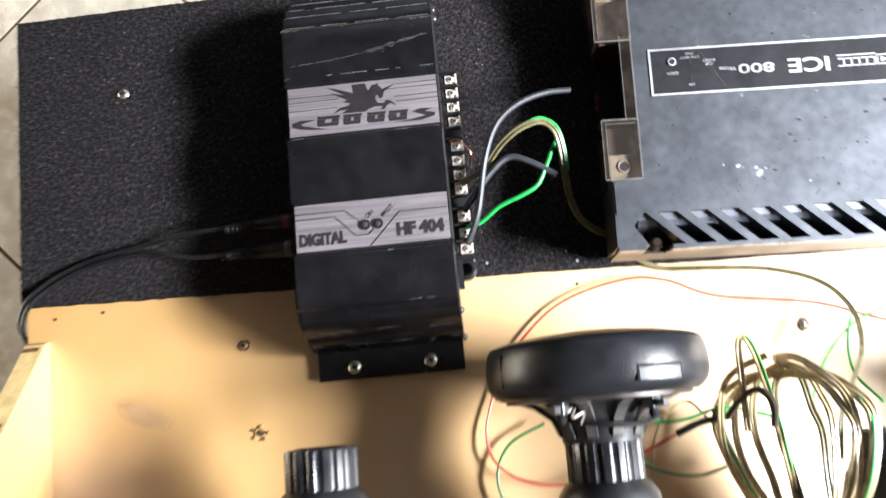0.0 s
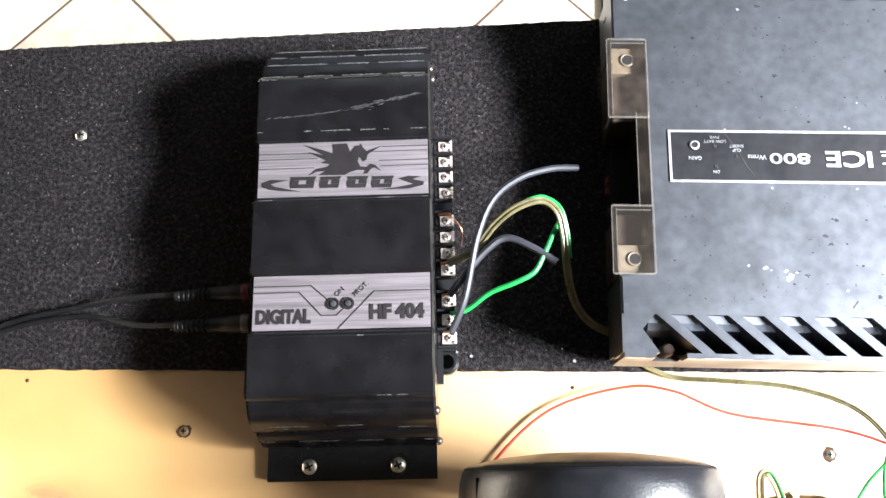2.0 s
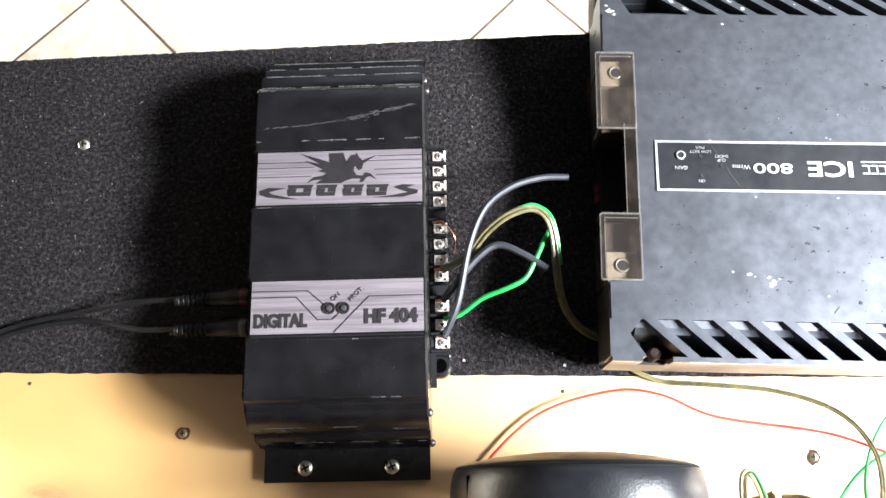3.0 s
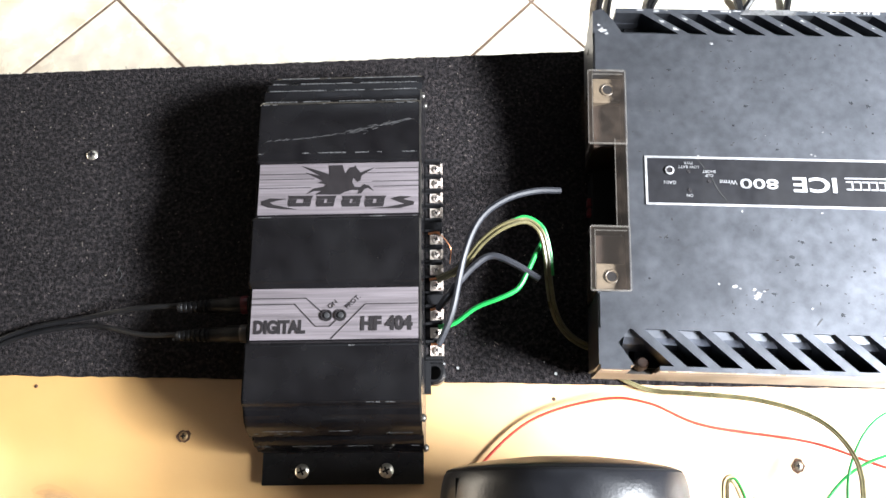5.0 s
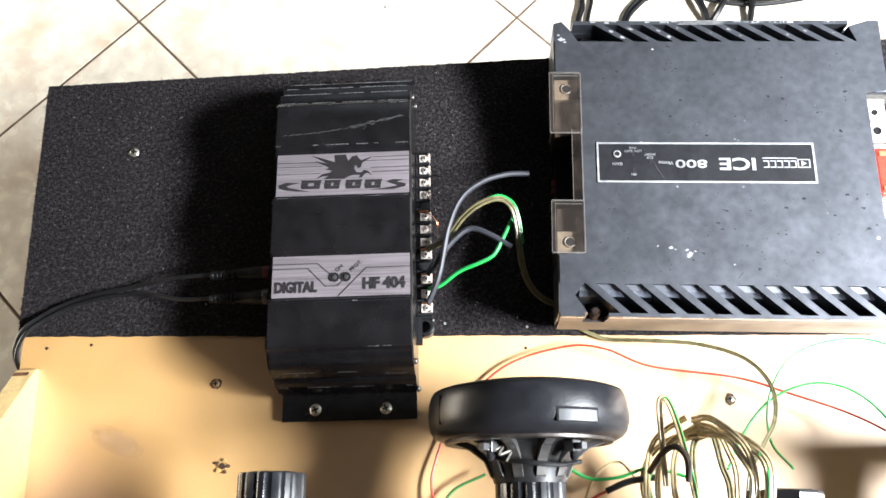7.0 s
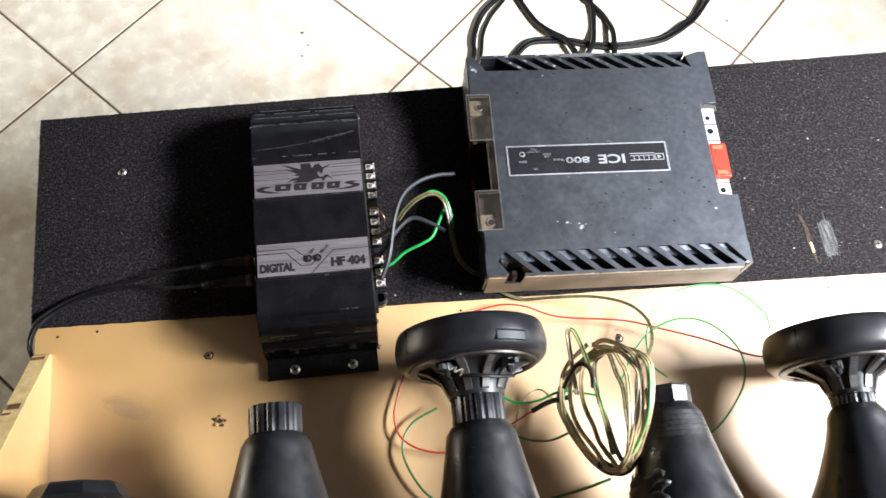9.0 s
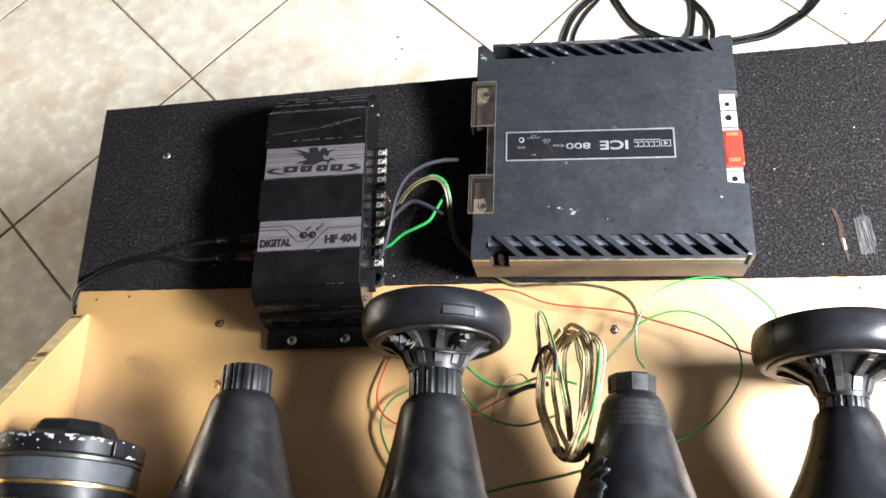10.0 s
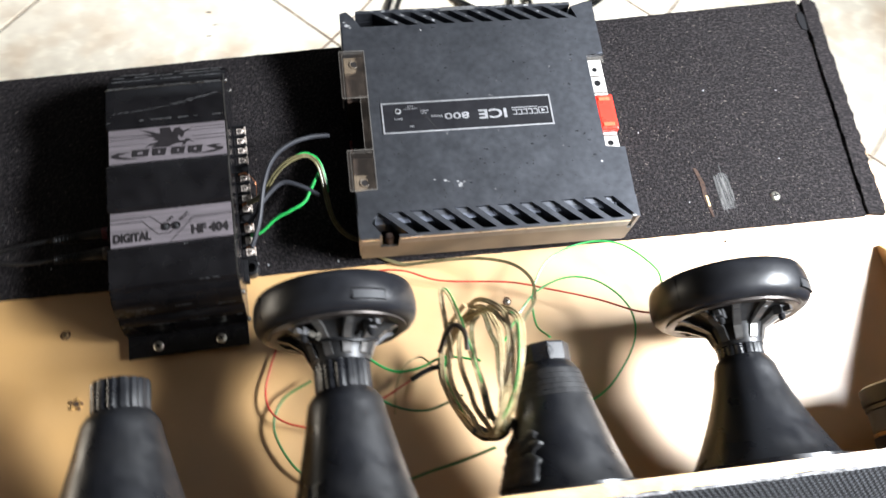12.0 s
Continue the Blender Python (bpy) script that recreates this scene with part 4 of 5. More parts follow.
        uu = -0.0950 + 0.0190 * k + 0.0037 + 0.024 * (1 - f)
        part("paint_chip", prism([(uu + (x - uu) * 0.9 - (y - vv) * 1.2, y) for x, y in blob(uu, vv, r)], Z, Z + 0.0002), CHIP, amp)
    pits = bmesh.new()
    for k in range(70):
        u, v = rnd.uniform(-0.100, 0.105), rnd.choice((rnd.uniform(-0.092, -0.026), rnd.uniform(0.020, 0.098)))
        add_prism(pits, blob(u, v, rnd.choice((0.0005, 0.0008, 0.0012, 0.0022))), Z, Z + 0.00015)
    part("pitting", pits, PIT, amp, "dark pits and smears in the coating")["kind"] = "stuff"
    flecks = bmesh.new()
    for k in range(120):
        l, w = rnd.uniform(0.0002, 0.0009) * (3 if rnd.random() < 0.08 else 1), rnd.uniform(0.0001, 0.0003)
        add_box(flecks, (-l, -w, 0), (l, w, 0.0002), Matrix.Translation((rnd.uniform(-0.105, 0.105), rnd.choice((rnd.uniform(-0.092, -0.022), rnd.uniform(0.017, 0.098))), Z)) @ Matrix.Rotation(rnd.uniform(0, 3.1), 4, "Z"))
    part("fine_flecks", flecks, FAINT, amp, "fine pale scratches")["kind"] = "stuff"
    for k in range(34):
        edge = bmesh.new()
        u = rnd.uniform(-0.110, 0.100)
        l = rnd.uniform(0.0008, 0.005)
        add_box(edge, (u, V - 0.0012 - rnd.uniform(0, 0.0012), Z), (min(u + l, 0.103), V - 0.0008, Z + 0.0002))
        part("rim_wear", edge, CHIP, amp)
    for k in range(16):
        edge = bmesh.new()
        u = rnd.uniform(-0.090, 0.104)
        add_box(edge, (u, -V - 0.0002, Z - 0.0016), (u + rnd.uniform(0.002, 0.012), -V + 0.0002, Z - 0.0012))
        part("rim_wear", edge, CHIP, amp)
    part("sticker_rest", prism([(-0.030, V - 0.004), (0.006, V - 0.004), (0.008, V + 0.0002), (-0.026, V + 0.0002)], Z + 0.0002, Z + 0.0004), WEAR_GLINT, amp, "torn rest of a pale sticker")
    # side terminals under clear covers
    for v0, v1, hv in ((0.0225, 0.0730, 0.0632), (-0.0738, -0.0345, -0.0640)):
        t = part("speaker_terminal", box((-0.1272, v0 + 0.002, 0.010), (-0.1085, v1 - 0.001, 0.0475), bevel=0.0008), ACRYLIC_DIM, amp, "brown terminal block under a clear cover")
        part("pad", box((-0.1276, hv - 0.0090, 0.0400), (-0.1090, hv + 0.0085, 0.0525), bevel=0.0006), PAD, t, "yellowed plastic pad")
        cover = part("clear_cover", add_box(box((-0.1315, v0 - 0.001, 0.0586), (-0.1073, v1 + 0.001, 0.0600), bevel=0.0006), (-0.1315, v0 - 0.001, 0.020), (-0.1301, v1 + 0.001, 0.0584)), ACRYLIC, t, "scratched clear acrylic cover")
        cover.visible_shadow = False
        rim = bmesh.new()
        for lo, hi in (((-0.1317, v0 - 0.0008), (-0.1313, v1 + 0.0008)), ((-0.1290, v0 + 0.0012), (-0.1286, v1 - 0.0012)), ((-0.1077, v0 - 0.0008), (-0.1071, v1 + 0.0008)), ((-0.1309, v0 - 0.0012), (-0.1081, v0 - 0.0002)), ((-0.1309, v1 + 0.0002), (-0.1081, v1 + 0.0012)), ((-0.1284, v1 - 0.0022), (-0.1090, v1 - 0.0018))):
            add_box(rim, (*lo, 0.0594), (*hi, 0.0605))
        part("cover_edge", rim, ACRYLIC_EDGE, cover, "bright bevelled edge").visible_shadow = False
        sk = part("terminal_socket", lathe([(0.0044, 0.0524), (0.0044, 0.0532), (0.0038, 0.0536), (0.0030, 0.0532), (0.0029, 0.0526)], 22, Matrix.Translation((-0.1180, hv, 0))), PAD, t, "yellowed socket ring", True)
        part("socket_hole", lathe([(0.0031, 0.0526), (0.0031, 0.0534), (0, 0.0534)], 18, Matrix.Translation((-0.1180, hv, 0))), DARK_IN, sk)
    strip = part("clear_strip", box((-0.1150, -0.0330, 0.046), (-0.1074, 0.0250, 0.0590)), ACRYLIC, amp, "clear plastic strip joining the covers")
    strip.visible_shadow = False
    part("strip_edge", add_box(box((-0.1081, -0.0335, 0.0590), (-0.1072, 0.0255, 0.0598)), (-0.1152, -0.0335, 0.0588), (-0.1147, 0.0255, 0.0594)), ACRYLIC_EDGE, strip, "bright edge of the clear strip").visible_shadow = False
    part("plug_housing", box((-0.1250, -0.0300, 0.004), (-0.1090, 0.0150, 0.028)), DARK_IN, amp)
    for v in (-0.010, -0.003):
        part("red_plug", box((-0.1275, v - 0.0028, 0.014), (-0.1150, v + 0.0028, 0.020), bevel=0.0008), material("dull_red_plastic", (0.12, 0.006, 0.010), 0.5), amp, "dull red plug")
    pw = part("power_terminal", box((0.1095, -0.0455, 0.006), (U - 0.001, 0.0565, 0.050), bevel=0.0008), CREAM, amp, "cream power terminal block")
    for v, r in ((0.0445, 0.0024), (0.0290, 0.0032), (-0.0380, 0.0028)):
        part("terminal_hole", lathe([(r, 0.0499), (r, 0.0504), (r * 0.6, 0.0504), (r * 0.5, 0.0501), (0, 0.0501)], 14, Matrix.Translation((0.1182, v, 0))), DARK_IN, pw)
    for v in (0.0180, 0.0370, -0.0300):
        part("block_joint", box((0.1096, v - 0.0005, 0.0500), (U - 0.0012, v + 0.0005, 0.0505)), ACRYLIC_DIM, pw)
    fu = part("fuse_cover", box((0.1100, -0.0265, 0.030), (U - 0.0002, 0.0115, 0.0572), bevel=0.0016), RED_FUSE, amp, "bright red fuse cover")
    for v in (-0.0215, 0.0065):
        part("fuse_rib", box((0.1125, v - 0.002, 0.0570), (0.1235, v + 0.002, 0.0580), bevel=0.0005), material("bright_red_rib", (0.95, 0.12, 0.06), 0.25), fu)
    edge = bmesh.new()
    add_box(edge, (0.1088, -0.0460, 0.0515), (0.1100, 0.0575, 0.0560))
    add_box(edge, (0.1100, 0.0500, 0.0530), (U + 0.0005, 0.0575, 0.0542))
    part("clear_cover", edge, ACRYLIC_EDGE, amp, "clear plastic lip of the power terminals").visible_shadow = False
    return amp


large_amplifier()


# ---- horns and drivers ----
TO_FRONT = Matrix(((1, 0, 0, 0), (0, 0, -1, 0), (0, 1, 0, 0), (0, 0, 0, 1)))     # height runs towards the front board


def horn_body(parent, length, r_throat, r_mid, r_end, flare, ring=0.024, label="", sides=0):
    # throat ring with ribs, then a smooth bell
    rr = r_throat
    rim = [(rr * 0.82, 0.0), (rr * 0.97, 0.0004), (rr, 0.002), (rr, ring - 0.001), (rr * 0.94, ring)]
    if sides:
        part("throat_ring", lathe([(r * 1.03, h) for r, h in rim], sides, TO_FRONT @ Matrix.Rotation(0.25, 4, "Z")), HORN, parent, "plain many-sided throat ring")
    else:
        part("throat_ring", lathe(rim, 80, TO_FRONT, lambda i, k: 1.0 if k == 0 or i % 5 < 3 else 0.945), HORN, parent, "ribbed throat ring", True)
    # black disc painting the shade inside the open throat
    part("throat_opening", lathe([(rr * 0.70, -0.0004), (rr * 0.70, 0.0), (0, 0.0)], 24, TO_FRONT), DARK_IN, parent)
    prof = [(rr * 0.97, ring - 0.0005), (rr * 1.12, ring + 0.002), (rr * 1.30, ring + 0.008)]
    n = 14
    for k in range(1, n + 1):
        t = k / n
        prof.append((rr * 1.30 + (r_mid - rr * 1.30) * t + (r_end - r_mid) * t ** flare, ring + 0.008 + (length - 0.004 - ring - 0.008) * t))
    prof += [(prof[-1][0] + 0.006, length - 0.004), (prof[-1][0] + 0.006, length)]
    return part("bell", lathe(prof, 48, TO_FRONT), HORN, parent, label or "smooth black plastic bell", True)


def compression_driver(parent, y_back, neck, turn):
    """Rounded cap, metal frame and terminals on a horn's throat; y_back: how far its back lies behind the throat."""
    m = Matrix.Translation((0, y_back, 0)) @ TO_FRONT
    cap = part("driver_cap", lathe([(0.0585, 0.0078), (0.0612, 0.0080), (0.0628, 0.0100), (0.0641, 0.0150), (0.0648, 0.0215), (0.0645, 0.0275), (0.0630, 0.0325), (0.0600, 0.0362), (0.0570, 0.0378), (0.0545, 0.0380), (0.0535, 0.0355), (0, 0.0355)], 64, m), DRIVER, parent, "rounded glossy black driver cap", True)
    part("seam", lathe([(0.0604, 0.0073), (0.0614, 0.0078), (0.0620, 0.0087), (0.0606, 0.0087)], 64, m), DARK_IN, cap)
    part("driver_lid", lathe([(0, 0.0), (0.022, 0.0006), (0.042, 0.0028), (0.0555, 0.0055), (0.0594, 0.0068), (0.0602, 0.0077), (0.0596, 0.0086), (0, 0.0088)], 64, m), DRIVER, cap, "shallow domed lid", True)
    # frame coloured darker than its webs for the shade in the recess
    fm = part("driver_frame", lathe([(0.0530, 0.0358), (0.0525, 0.0385), (0.0490, 0.0388), (0.0430, 0.0374), (0.0350, 0.0408), (neck * 1.28, 0.0478), (neck * 1.10, 0.0570), (neck * 1.04, 0.0640)], 48, m), FRAME, parent, "cast metal driver frame", True)
    part("frame_lip", lathe([(0.0543, 0.0376), (0.0540, 0.0398), (0.0500, 0.0404), (0.0470, 0.0396), (0.0468, 0.0384)], 56, m), LIP, fm, "tarnished metal lip", True)
    for k in range(11):
        a = k * math.pi / 5.5 + 0.2
        part("frame_rib", box((neck * 1.02, -0.0026, 0.0375), (0.0420, 0.0026, 0.0425), m @ Matrix.Rotation(a, 4, "Z") @ Matrix.Translation((0, 0, 0.0)) @ Matrix.Shear("XY", 4, (0, 0)), 0.0006), CAST_DIM, fm)
        # webs on the lit upper right get a brighter colour than the others
        part("frame_web", prism([(neck * 1.00, 0.0620), (neck * 1.12, 0.0600), (neck * 1.30, 0.0508), (0.0385, 0.0432), (0.0475, 0.0402), (0.0475, 0.0370), (neck * 1.00, 0.0370)], -0.0030, 0.0030, m @ Matrix.Rotation(a, 4, "Z") @ Matrix.Rotation(radians(90), 4, "X")), CAST_LIT if k in (0, 1, 2, 3) else CAST_DIM, fm)

    def patch(half, r0, r1, h0, h1, name, mat, label=""):
        """A strip bent round the cap's side."""
        bm, rows = bmesh.new(), []
        for k in range(13):
            a = radians(turn) + half * (k - 6) / 6
            rows.append([bm.verts.new(m @ Vector((r * math.cos(a), r * math.sin(a), h))) for r, h in ((r0, h0), (r1, h0), (r1, h1), (r0, h1))])
        for p, q in zip(rows, rows[1:]):
            for i in range(4):
                bm.faces.new((p[i], p[(i + 1) % 4], q[(i + 1) % 4], q[i]))
        bm.faces.new(rows[0]), bm.faces.new(rows[-1][::-1])
        return part(name, bm, mat, cap, label, True)
    # notch shading in colour: black for its shaded edge, grey for its lit floor
    patch(0.215, 0.0590, 0.06490, 0.0235, 0.0320, "cap_notch", DARK_IN, "notch edge with its shade coloured in")
    patch(0.198, 0.0590, 0.06510, 0.0252, 0.0316, "notch_tag", NOTCH_LIT, "notch floor coloured lighter as if lit")
    for ang in (150, 260):
        part("cap_seam", box((0.0628, -0.0002, 0.012), (0.0648, 0.0002, 0.030), m @ Matrix.Rotation(radians(ang), 4, "Z")), DARK_IN, cap)
    for s in (-1, 1):
        tm = m @ Matrix.Rotation(radians(90 + 38 * s), 4, "Z") @ Matrix.Translation((0.040, 0, 0.044))
        t = part("wire_clip", add_box(box((-0.004, -0.0035, -0.004), (0.004, 0.0035, 0.003), tm, 0.0006), (0.003, -0.002, -0.002), (0.010, 0.002, 0.002), tm), CAST_DIM, fm, "bright spring wire clip")
        part("clip_cap", lathe([(0.0025, 0), (0.0028, 0.004), (0.0015, 0.006), (0, 0.006)], 12, tm @ Matrix.Translation((0.001, 0, 0.002))), DARK_IN, t)
    return cap


def horn(x, y, length, label, lean=-2.0, rt=0.0240, r_mid=0.042, r_end=0.056, flare=3.0, z=0.09, driver=False, ring=0.024, push=0.0, turn=66, sides=0):
    ob = thing("horn_speaker", Matrix.Translation((x, y, H + z)) @ pose(0, 0, 0, 0, 0, lean), label, "horn speaker", "horns in the bay")
    horn_body(ob, length, rt, r_mid, r_end, flare, ring, "", sides)
    if driver:
        compression_driver(ob, 0.0520 + push, rt, turn)
    return ob


def reach(x, y):
    return y - front_y(x) - 0.002


horn(-0.040, -0.041, reach(-0.042, -0.041), "black plastic horn with an open ribbed throat and no driver", rt=0.0216, r_mid=0.0485, r_end=0.053, flare=2.0)
horn(0.1255, -0.049, reach(0.122, -0.049), "black plastic horn with a rounded black driver and clipped wires", driver=True, rt=0.0222, ring=0.028, r_mid=0.0435, r_end=0.048, flare=2.0, push=0.006)
taped = horn(0.2870, -0.066, reach(0.28, -0.066), "black horn with a taped neck and torn wrapping, no driver", lean=-4.0, rt=0.0188, r_mid=0.0465, r_end=0.051, flare=2.0, ring=0.016, sides=9)
horn(0.4480, -0.085, reach(0.44, -0.085), "black plastic horn with a wide bell and a rounded black driver", lean=-5.0, driver=True, rt=0.0185, ring=0.018, r_mid=0.036, r_end=0.057, flare=1.6, push=0.003, turn=44)


def bell_radius(h):
    """Radius of the taped horn's bell at that distance from its throat."""
    t = max(0.0, min(1.0, (h - 0.024) / (reach(0.28, -0.066) - 0.028)))
    return 0.02444 + (0.0465 - 0.02444) * t + 0.0045 * t ** 2


for k in range(5):
    h0 = 0.0235 + k * 0.0043
    ra, rb = bell_radius(h0) + 0.0003 + 0.0002 * (k % 2), bell_radius(h0 + 0.004) + 0.0004
    part("tape_band", lathe([(ra - 0.002, h0), (ra, h0 + 0.0001), (rb, h0 + 0.0040), (rb - 0.002, h0 + 0.0042)], 40, TO_FRONT), TAPE, taped, "stretched black tape", True)
rnd = random.Random(33)
flap = bmesh.new()
grid = []
for q in range(15):
    row = []
    for i in range(24):
        a = radians(126 + 6.0 * i)
        h = 0.072 + 0.006 * noise.noise(Vector((i * 0.35, 1.0, 9.0))) * (1 - q / 14) + (reach(0.28, -0.066) - 0.008 - 0.072) * q / 14
        lift = 0.0016 * max(0.0, 1 - i / 2.5) * (0.4 + 0.9 * abs(noise.noise(Vector((q * 0.5, 2.0, 1.0))))) + 0.0006 * max(0.0, 1 - q / 1.5)
        bulge = 0.0022 * noise.noise(Vector((i * 0.55, q * 0.6, 3.0))) + 0.0014 * noise.noise(Vector((i * 1.3, q * 1.5, 8.0)))
        rad = bell_radius(h) + 0.0016 + bulge + lift
        wander = 0.22 * noise.noise(Vector((q * 0.45, 7.0, 2.0))) * max(0.0, 1 - i / 5)
        row.append(flap.verts.new(TO_FRONT @ Vector((rad * math.cos(a + wander), rad * math.sin(a + wander), h + (0.006 * noise.noise(Vector((i * 0.5, 1.0, 5.0))) if q < 2 else 0.0)))))
    grid.append(row)
for a, b in zip(grid, grid[1:]):
    for i in range(23):
        flap.faces.new((a[i], a[i + 1], b[i + 1], b[i]))
tw = part("torn_wrapping", flap, TAPE, taped, "torn crumpled black wrapping", True)
sol = tw.modifiers.new("thick", "SOLIDIFY")
sol.thickness = 0.0008


def magnet_driver(x, y, label):
    ob = thing("magnet_driver", Matrix.Translation((x, y, H + 0.09)) @ pose(0, 0, 0, 0, 0, -3), label, "driver", "magnet drivers")
    L = reach(x, y)
    part("back_cover", lathe([(0, 0), (0.030, 0.0), (0.0325, 0.002), (0.0375, 0.010), (0.0450, 0.0165), (0.0450, 0.018)], 8, TO_FRONT @ Matrix.Rotation(0.39, 4, "Z")), DRIVER, ob, "eight-sided black back cover")
    part("back_plate", lathe([(0.040, 0.0165), (0.0590, 0.0165), (0.0618, 0.0185), (0.0618, 0.031), (0.0600, 0.0325)], 56, TO_FRONT), DRIVER, ob, "black plate with a ring of spilt glue", True)
    part("steel_plate", lathe([(0.0595, 0.0325), (0.0610, 0.0330), (0.0610, 0.0358), (0.0595, 0.0362)], 56, TO_FRONT), ALU, ob, "bare steel ring", True)
    part("magnet", lathe([(0.0585, 0.0362), (0.0600, 0.0370), (0.0600, 0.0530), (0.0585, 0.0540)], 56, TO_FRONT), FERRITE, ob, "grey ring magnet", True)
    part("brass_plate", lathe([(0.0590, 0.0540), (0.0605, 0.0545), (0.0605, 0.0570), (0.0590, 0.0575)], 56, TO_FRONT), BRASS, ob, "brassy ring", True)
    part("front_plate", lathe([(0.0590, 0.0575), (0.0610, 0.0580), (0.0610, L - 0.004), (0.0640, L - 0.003), (0.0640, L)], 56, TO_FRONT), DRIVER, ob, "black front plate", True)
    rnd = random.Random(3)
    gl = bmesh.new()
    for i in range(170):
        for j in range(24):
            a, h = i * 0.0165, 0.0180 + j * 0.00055
            n = noise.noise(Vector((a * 9, h * 420, x * 50))) + 0.6 * noise.noise(Vector((a * 30, h * 1400, x * 90)))
            edge = 0.37 + 60 * max(0.0, h - 0.0195) if a > 0.5 else 0.42 + 18 * abs(h - 0.024)
            if n > edge + 0.12 * math.cos(a * 3):
                add_box(gl, (-0.0001, -0.0006, -0.0003), (0.0002 + 0.0003 * max(0, n - edge), 0.0006, 0.0003), TO_FRONT @ Matrix.Rotation(a, 4, "Z") @ Matrix.Translation((0.0618, 0, h)))
    part("glue_flecks", gl, GLUE, ob, "white flecks of glue")
    part("connector", box((-0.066, -0.004, 0.020), (-0.058, 0.006, 0.032), TO_FRONT @ Matrix.Rotation(radians(205), 4, "Z"), 0.001), DRIVER, ob)
    return ob


magnet_driver(-0.193, -0.083, "round magnet driver with black plates, set in the horn bay")
magnet_driver(0.608, -0.128, "round magnet driver half in shadow, set in the horn bay")


# ---- wires ----
def wire(name, pts, r, mat, label, category="wire", group="", twin=False, segs=8):
    pts = [(x, y, H + z) for x, y, z in pts]
    if not twin:
        bm = tube(pts, r, segs)
    else:
        bm = tube(pts, r, segs, shift=r * 0.95)
        tube(pts, r, segs, bm=bm, shift=-r * 0.95)
    return tagged(part(name, bm, mat, None, "", True), label, category, group)


# signal lead with its two plugs
lead = thing("signal_lead", pose(0, 0, H), "black twin signal lead with two plugs in the small amplifier", "cable")
for y0, c, pts in ((0.1125, 0.012, [(-0.108, 0.1160, 0.024), (-0.140, 0.1165, 0.018), (-0.176, 0.1140, 0.0085), (-0.215, 0.1080, 0.0070), (-0.246, 0.0960, 0.0070), (-0.265, 0.0800, 0.0080), (-0.2745, 0.0600, -0.010), (-0.279, 0.045, -0.08), (-0.287, 0.04, -0.20), (-0.300, 0.03, -0.40), (-0.36, 0.02, -0.474)]),
                   (0.0935, 0.5, [(-0.108, 0.0965, 0.024), (-0.135, 0.0990, 0.018), (-0.172, 0.1080, 0.0085), (-0.215, 0.1040, 0.0070), (-0.246, 0.0915, 0.0070), (-0.263, 0.0760, 0.0080), (-0.2725, 0.0560, -0.010), (-0.276, 0.041, -0.08), (-0.284, 0.036, -0.20), (-0.297, 0.025, -0.40), (-0.36, 0.01, -0.474)])):
    part("cable", tube(pts, 0.0017, 8), RUBBER, lead, "black cable", True)
    pm = Matrix.Translation((-0.0575, y0 + 0.0018, 0.026)) @ Matrix.Rotation(radians(-90), 4, "Y") @ Matrix.Rotation(radians(0), 4, "X")
    pl = part("plug", lathe([(0.0040, 0), (0.0056, 0.001), (0.0056, 0.017), (0.0050, 0.018), (0.0046, 0.028)], 20, pm), RUBBER, lead, "black signal plug", True)
    part("plug_band", lathe([(0.0057, 0.004), (0.0059, 0.0045), (0.0059, 0.008), (0.0057, 0.0085)], 20, pm), material("plug_band", (0.10, 0.012, 0.02) if c < 0.1 else (0.10, 0.09, 0.085), 0.45), pl, "", True)
    for k in range(7):
        h0 = 0.028 + k * 0.0032
        part("strain_ring", lathe([(0.0042 - k * 0.0002, h0), (0.0046 - k * 0.0002, h0 + 0.0004), (0.0046 - k * 0.0002, h0 + 0.0018), (0.0030, h0 + 0.0022), (0.0030, h0 + 0.0032)], 16, pm), RUBBER, pl, "", True)

# stiff wires between the amplifiers
SET = "wires between the amplifiers"
wire("grey_wire", [(0.0615, 0.085, 0.020), (0.071, 0.105, 0.028), (0.080, 0.140, 0.036), (0.091, 0.163, 0.038), (0.108, 0.176, 0.038), (0.128, 0.182, 0.036), (0.1455, 0.1825, 0.034)], 0.0022, GREY_WIRE, "stiff grey wire with a cut end", group=SET)
wire("grey_wire", [(0.0615, 0.1085, 0.020), (0.070, 0.117, 0.028), (0.0845, 0.132, 0.032), (0.0975, 0.1395, 0.033), (0.112, 0.134, 0.032), (0.128, 0.1235, 0.030)], 0.0023, GREY_WIRE, "short stiff grey wire with a cut end", group=SET)
wire("gold_wire", [(0.0615, 0.1285, 0.020), (0.077, 0.134, 0.026), (0.091, 0.1475, 0.036), (0.105, 0.156, 0.042), (0.1205, 0.1597, 0.042), (0.1300, 0.1530, 0.038), (0.1335, 0.139, 0.032), (0.1342, 0.125, 0.026), (0.137, 0.106, 0.018), (0.144, 0.093, 0.011), (0.156, 0.084, 0.0065), (0.172, 0.080, 0.0055), (0.186, 0.078, 0.0050)], 0.0013, OLIVE_WIRE, "clear twin wire with golden strands", group=SET, twin=True)
wire("green_wire", [(0.111, 0.1600, 0.0425), (0.1212, 0.1620, 0.0425), (0.1316, 0.1555, 0.0390), (0.1358, 0.1410, 0.0330), (0.1368, 0.1265, 0.0270)], 0.0011, GREEN_WIRE, "bright green strand beside the clear wire", group=SET)
